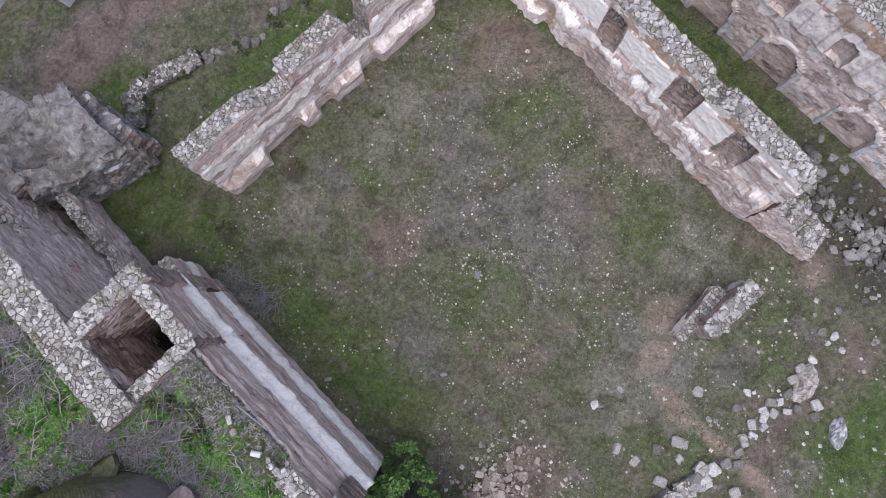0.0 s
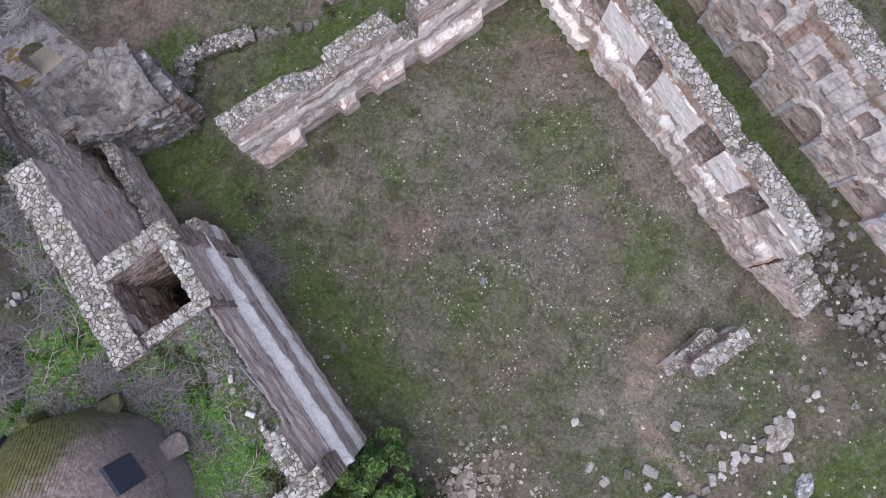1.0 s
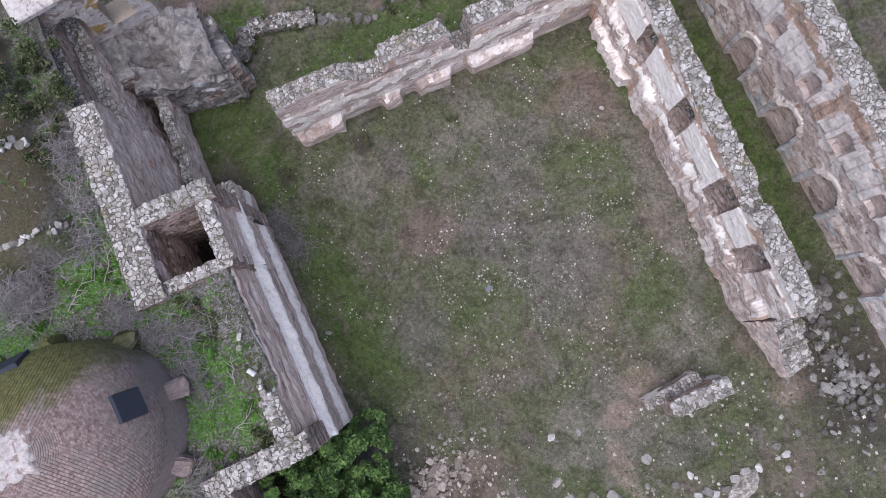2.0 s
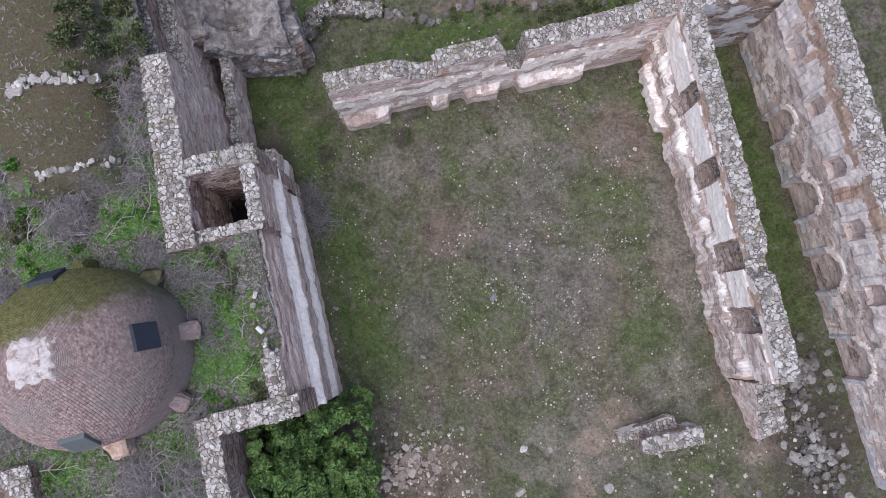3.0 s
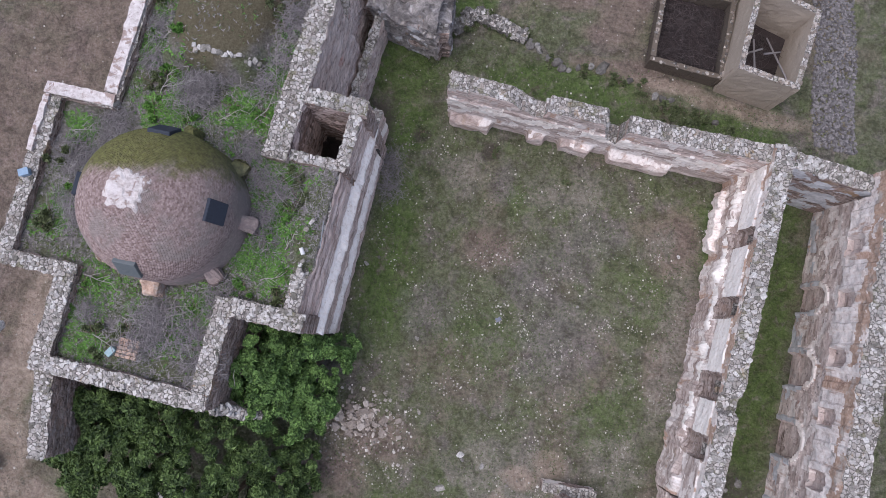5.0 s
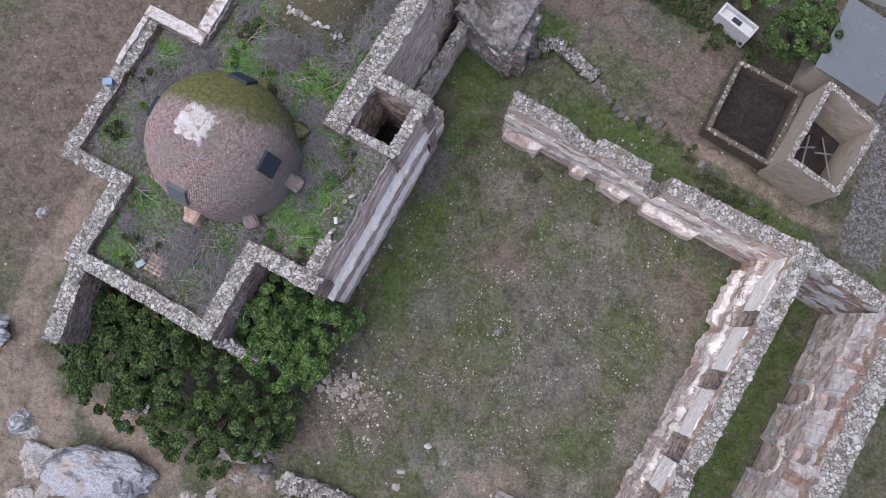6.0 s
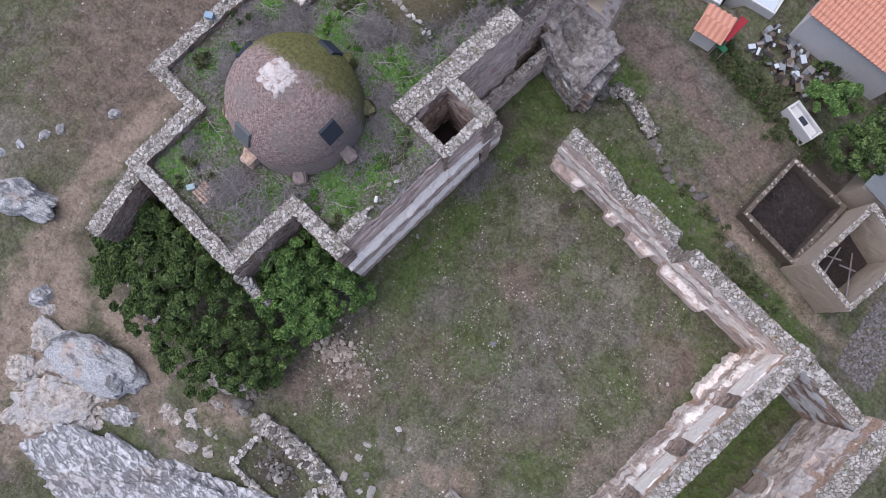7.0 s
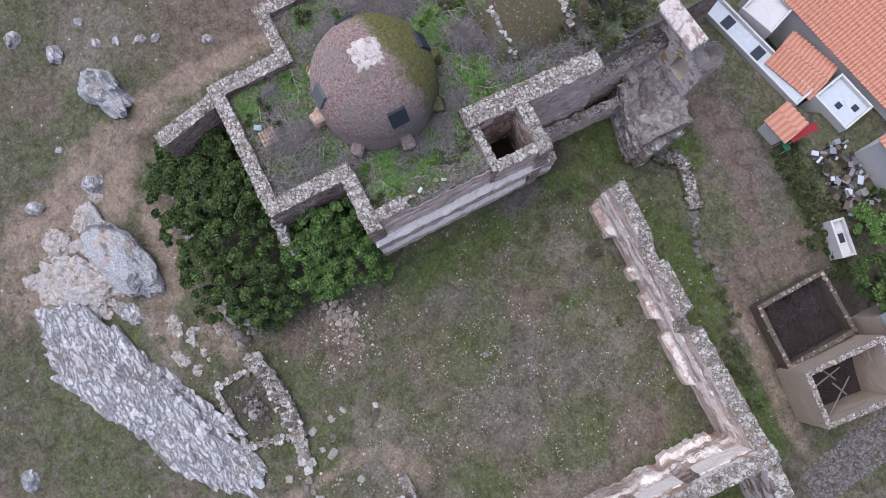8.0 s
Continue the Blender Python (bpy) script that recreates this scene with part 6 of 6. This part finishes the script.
# ---- stones on the vault, and the white coping of the terrace ----
rv = random.Random(31)
vault_row = thing("stone_course", "row of white stones across the grassed vault", "stone row", "vault rows")
for k in range(26):
    x = -14.6 + 3.2 * k / 25
    lay_stone(rv, vault_row, x, 12.9 + rv.uniform(-0.15, 0.2), terrace_z(x, 12.9) + 0.05, 0.3)
vault_row = thing("stone_course", "broken row of pale stones across the grassed vault", "stone row", "vault rows")
for k in range(20):
    x = -13.9 + 2.7 * k / 19
    lay_stone(rv, vault_row, x, 9.35 + rv.uniform(-0.2, 0.2), terrace_z(x, 9.35) + 0.03, 0.22)
for k, (a, b) in enumerate((((-17.25, 22.0), (-17.25, 6.6)), ((-16.95, 6.25), (-20.15, 6.2)), ((-20.0, 5.9), (-20.0, 3.2)))):
    ruin_wall("coping", a, b, (0.6, 0.55, 0.26)[k], lambda s, k=k: 8.06 + 0.05 * fbm(s * 2, k), base=7.6, cell=0.2, parent=church, mats=[M_CAP, M_CAP], seed=150 + k, rough=0.04)
can = thing("paint_can", "white plastic paint can standing on the facade wall", "can", "", (-7.0, 1.7, 8.05))
bm = bmesh.new()
bmesh.ops.create_cone(bm, cap_ends=True, segments=14, radius1=0.09, radius2=0.09, depth=0.3, matrix=Matrix.Translation((0, 0, 0.09)) @ Euler((radians(90), 0, 0.6)).to_matrix().to_4x4())
part("body", bm, M_WHITE, can)
pole = thing("pole", "thin grey pole leaning on the facade's top", "pole", "", (-6.3, 2.6, 8.0))
verts, faces = [], []
tube(verts, faces, [Vector((0, -0.6, 0.03)), Vector((-0.15, 0.6, 0.12))], [0.025, 0.025], 6)
add("shaft", mesh_of("shaft", verts, faces, M_SHEET), pole)
slab = thing("brick_patch", "square patch of rose brick on the overgrown terrace", "bricks", "", (-13.35, -4.15, 7.5))
for i in range(4):
    for j in range(5):
        bm = bmesh.new()
        box(bm, -0.45 + 0.23 * i, -0.45 + 0.23 * i + 0.21, -0.4 + 0.17 * j, -0.4 + 0.17 * j + 0.15, -0.06, 0.12 + 0.05 * rv.random(), None, 0.015)
        part("brick", bm, M_BRICK, slab)


# ---- scattered pebbles and grass of the yard ----
def pebbles(name, count, area, lo, hi, seed, dense=None):
    rnd = random.Random(seed)
    verts, faces = [], []
    while len(faces) < count * 8:
        x, y = rnd.uniform(area[0], area[1]), rnd.uniform(area[2], area[3])
        if dense and rnd.random() > dense(x, y):
            continue
        r = lo + (hi - lo) * rnd.random() ** 3
        z = ground_z(x, y)
        b = len(verts)
        a0 = rnd.uniform(0, 6.28)
        verts += [(x + r * math.cos(a0 + i * 1.571) * rnd.uniform(0.7, 1.2), y + r * math.sin(a0 + i * 1.571) * rnd.uniform(0.7, 1.2), z) for i in range(4)]
        verts += [(x + rnd.uniform(-0.2, 0.2) * r, y, z + r * 0.7), (x, y, z - r * 0.3)]
        faces += [(b + i, b + (i + 1) % 4, b + 4) for i in range(4)] + [(b + (i + 1) % 4, b + i, b + 5) for i in range(4)]
    ob = add(name, mesh_of(name, verts, faces, M_PEBBLE))
    tagged(ob, "pale pebbles strewn over the grass", "pebbles", kind="stuff")


def yard_density(x, y):
    d = 0.25 + 0.75 * math.exp(-((x - 5) / 4) ** 2 - ((y - 1.0) / 4) ** 2)
    return d * max(0.04, 1.8 * fbm(x * 0.55, y * 0.55, 3) + 0.25)


pebbles("pebbles", 5200, (-5.8, 12.5, -9, 11), 0.012, 0.07, 1, yard_density)
pebbles("pebbles", 700, (4, 16, -17, -7), 0.02, 0.13, 2)
pebbles("pebbles", 500, (-8, 14, 12.5, 23), 0.015, 0.08, 3)
pebbles("pebbles", 500, (-32, -20, -24, 16), 0.02, 0.1, 4)
pebbles("pebbles", 500, (-16, 6, -28, -9), 0.02, 0.12, 5)
pebbles("pebbles", 350, (-6.4, -0.6, -8.2, -4.2), 0.03, 0.12, 6)


def grass(name, count, area, seed, keep, size, mat, label, floor=ground_z):
    rnd = random.Random(seed)
    verts, faces = [], []
    n = 0
    while n < count:
        x, y = rnd.uniform(area[0], area[1]), rnd.uniform(area[2], area[3])
        if rnd.random() > keep(x, y):
            continue
        n += 1
        z = floor(x, y)
        for k in range(3):
            a = rnd.uniform(0, 6.28)
            l = size * rnd.uniform(0.5, 1.3)
            dx, dy = math.cos(a), math.sin(a)
            b = len(verts)
            w = 0.22 * l
            verts += [(x - dy * w, y + dx * w, z - 0.01), (x + dy * w, y - dx * w, z - 0.01), (x + dx * l, y + dy * l, z + l * rnd.uniform(0.25, 0.7))]
            faces.append((b, b + 1, b + 2))
    ob = add(name, mesh_of(name, verts, faces, mat))
    tagged(ob, label, "grass", kind="stuff")


M_GRASS = material("grass_blades", leaf_look((0.045, 0.06, 0.022), (0.15, 0.17, 0.075)))
M_STRAW = material("straw_blades", leaf_look((0.1, 0.09, 0.065), (0.25, 0.225, 0.175)))
M_LUSHG = material("lush_blades", leaf_look((0.05, 0.075, 0.022), (0.125, 0.17, 0.055)))


def lush_at(x, y):
    return 0.02 + max(math.exp(-(((x - a) / rx) ** 2 + ((y - b) / ry) ** 2)) for a, b, rx, ry in LUSH + VERGE + SPRING[:4]) * max(0.1, 0.6 + fbm(x, y, 2))


grass("grass_tufts", 9000, (-6, 18, -12, 16), 11, lambda x, y: max(0.05, 0.35 + 0.8 * fbm(x * 0.5, y * 0.5, 7)), 0.1, M_GRASS, "short dull green grass tufts")
grass("grass_tufts", 5000, (-6, 16, -12, 16), 12, lambda x, y: max(0.05, 0.3 + 0.9 * fbm(x * 0.45 + 9, y * 0.45, 1)), 0.1, M_STRAW, "short straw-coloured grass tufts")
grass("grass_tufts", 9000, (-10, 18, -16, 17), 13, lush_at, 0.1, M_LUSHG, "lush green grass tufts")
grass("grass_tufts", 8000, (-32, 6, -28, -9), 14, lambda x, y: max(0.05, 0.3 + 0.8 * fbm(x * 0.3, y * 0.3, 9)), 0.11, M_STRAW, "short straw-coloured grass tufts")


def on_terrace(x, y):
    if math.hypot(x - DOME.x, y - DOME.y) < 3.4:
        return 0.0
    if -16.3 < x < -10.1 and -5.1 < y <= -1.0 or -19.3 < x < (-7.3 if y < 0.8 else -6.5) and -1.0 < y < 5.5 or -16.8 < x < -9.8 and 5.4 <= y < 18:
        k = 0.06 if y > 8.4 and abs(x + 13.4) < 2.3 else 1.0
        return k * max(0.05, 0.5 + fbm(x * 0.6, y * 0.6, 4))
    return 0.0


grass("grass_tufts", 11000, (-19.5, -6.6, -5.2, 18), 21, on_terrace, 0.13, M_GRASS, "olive grass tufts on the church roof", terrace_z)
grass("grass_tufts", 15000, (-19.5, -6.6, -5.2, 18), 22, on_terrace, 0.13, M_TWIG, "grey withered stalks on the church roof", terrace_z)
grass("grass_tufts", 2600, (-19.5, -6.9, -5, 18), 23, lambda x, y: on_terrace(x, y) * (1.0 if fbm(x * 0.7, y * 0.7, 8) > 0.15 else 0.03), 0.15, M_WEED, "fresh green weeds on the church roof", terrace_z)

FRESH = [(-8.4, 2.1, 0.8), (-9.2, 3.2, 0.7), (-9.7, 4.5, 0.8), (-8.7, 4.4, 0.6), (-11.5, 7.2, 0.7), (-10.1, 7.3, 0.6), (-10.1, 9.5, 0.7), (-15.2, -4.4, 0.5), (-15.8, -2.9, 0.6), (-10.8, -1.7, 0.5), (-11.5, -3.2, 0.5), (-15.4, -1.5, 0.6), (-14.8, 8.3, 0.6),
         (-18.3, 0.7, 0.6), (-14.9, 6.5, 0.7), (-9.2, 1.0, 0.6), (-8.0, 0.4, 0.5), (-10.5, 5.2, 0.6), (-16.3, 9.4, 0.6), (-16.4, 12.0, 0.6), (-18.6, 4.9, 0.6)]
grass("grass_tufts", 5200, (-19.5, -6.6, -5, 18), 24, lambda x, y: min(1.0, on_terrace(x, y) * 2) * max(math.exp(-((x - a) ** 2 + (y - b) ** 2) / (1.6 * r * r)) for a, b, r in FRESH), 0.2, M_WEED, "fresh green weeds on the church roof", terrace_z)


# ---- small things left lying ----
def small_box(name, label, category, x, y, z, w, d, h, turn, mat):
    t = thing(name, label, category, "", (x, y, z))
    t.matrix_basis = pose(x, y, z, 0, 0, turn)
    bm = bmesh.new()
    box(bm, -w / 2, w / 2, -d / 2, d / 2, 0, h, None, 0.03)
    part("body", bm, mat, t)
    bm = bmesh.new()
    box(bm, -w / 2 - 0.015, w / 2 + 0.015, -d / 2 - 0.015, d / 2 + 0.015, h, h + 0.04, None, 0.01)
    part("lid", bm, mat, t)


M_BLUE = material("faded_blue_plastic", plain_look((0.18, 0.26, 0.36), (0.3, 0.4, 0.52), 2.0, 0.1), 0.5)
M_TEAL = material("teal_plastic", plain_look((0.2, 0.3, 0.32), (0.36, 0.46, 0.48), 2.0, 0.1), 0.5)
small_box("plastic_box", "faded blue plastic box standing on the terrace wall", "box", -19.75, 2.2, 8.0, 0.42, 0.3, 0.25, 30, M_BLUE)
small_box("plastic_box", "teal plastic box lying on the overgrown terrace", "box", -14.0, -4.4, 7.5, 0.4, 0.26, 0.22, 60, M_TEAL)


def rag(x, y, z, r, seed, label, mat):
    verts, faces = [], []
    n = 12
    for j in range(n + 1):
        for i in range(n + 1):
            u, v = (i / n - 0.5) * 2, (j / n - 0.5) * 2
            q = 1 + 0.35 * fbm(u * 1.5 + seed, v * 1.5)
            verts.append((u * r * q, v * r * 0.7 * q, 0.05 + 0.12 * abs(fbm(u * 2 + seed, v * 2, 3))))
    faces = [(j * (n + 1) + i, j * (n + 1) + i + 1, (j + 1) * (n + 1) + i + 1, (j + 1) * (n + 1) + i) for j in range(n) for i in range(n)]
    ob = add("rag", mesh_of("rag", verts, faces, mat, shade=True))
    ob.modifiers.new("thick", "SOLIDIFY").thickness = 0.02
    ob.matrix_basis = pose(x, y, z, 0, 0, seed * 40)
    tagged(ob, label, "rag")


M_RAG = material("blue_grey_cloth", plain_look((0.16, 0.17, 0.23), (0.32, 0.33, 0.4), 4.0, 0.3))
rag(2.4, 1.1, ground_z(2.4, 1.1), 0.15, 1, "crumpled blue-grey rag lying in the yard", M_RAG)


def dry_branch(x, y, z, length, turn, seed):
    t = thing("dry_branch", "long pale dry branch lying on the roof terrace", "branch", "dry branches", (x, y, z))
    t.matrix_basis = pose(x, y, z, 0, 0, turn)
    rnd = random.Random(seed)
    verts, faces = [], []
    pts = [Vector((length * k / 5, rnd.gauss(0, 0.025) * length, 0.12 + 0.05 * k + rnd.uniform(0, 0.06))) for k in range(6)]
    tube(verts, faces, pts, [0.022, 0.02, 0.017, 0.014, 0.01, 0.006], 5)
    for k in range(5):
        p = pts[1 + k % 4]
        d = Vector((rnd.uniform(0.2, 0.5), rnd.choice((-1, 1)) * rnd.uniform(0.2, 0.5), 0.1)) * length * 0.7
        tube(verts, faces, [p, p + d * 0.5 + Vector((0, 0, 0.04)), p + d], [0.016, 0.012, 0.006], 4)
    add("limb", mesh_of("limb", verts, faces, M_PALEWOOD, shade=True), t)


M_PALEWOOD = material("bleached_wood", plain_look((0.24, 0.215, 0.205), (0.45, 0.415, 0.39), 5.0, 0.3))
for k, (x, y, l, a) in enumerate([(-16.2, -1.5, 1.7, -4), (-12.6, -2.2, 1.6, 18), (-14.0, -2.9, 1.5, 2), (-15.0, -3.9, 1.3, -15), (-11.0, -0.9, 1.3, 30), (-10.8, 7.0, 1.6, 50), (-12.4, 6.6, 1.4, 35), (-10.3, 8.9, 1.2, 100), (-15.6, 9.6, 1.5, 60), (-15.3, 7.2, 1.4, 75),
                                    (-8.6, 0.1, 1.2, 20), (-18.8, 4.6, 1.2, 10), (-18.2, 2.6, 1.3, 80), (-11.6, -3.6, 1.2, 120), (-7.9, 1.6, 1.0, 70)]):
    dry_branch(x, y, terrace_z(x, y), l, a, 700 + k)
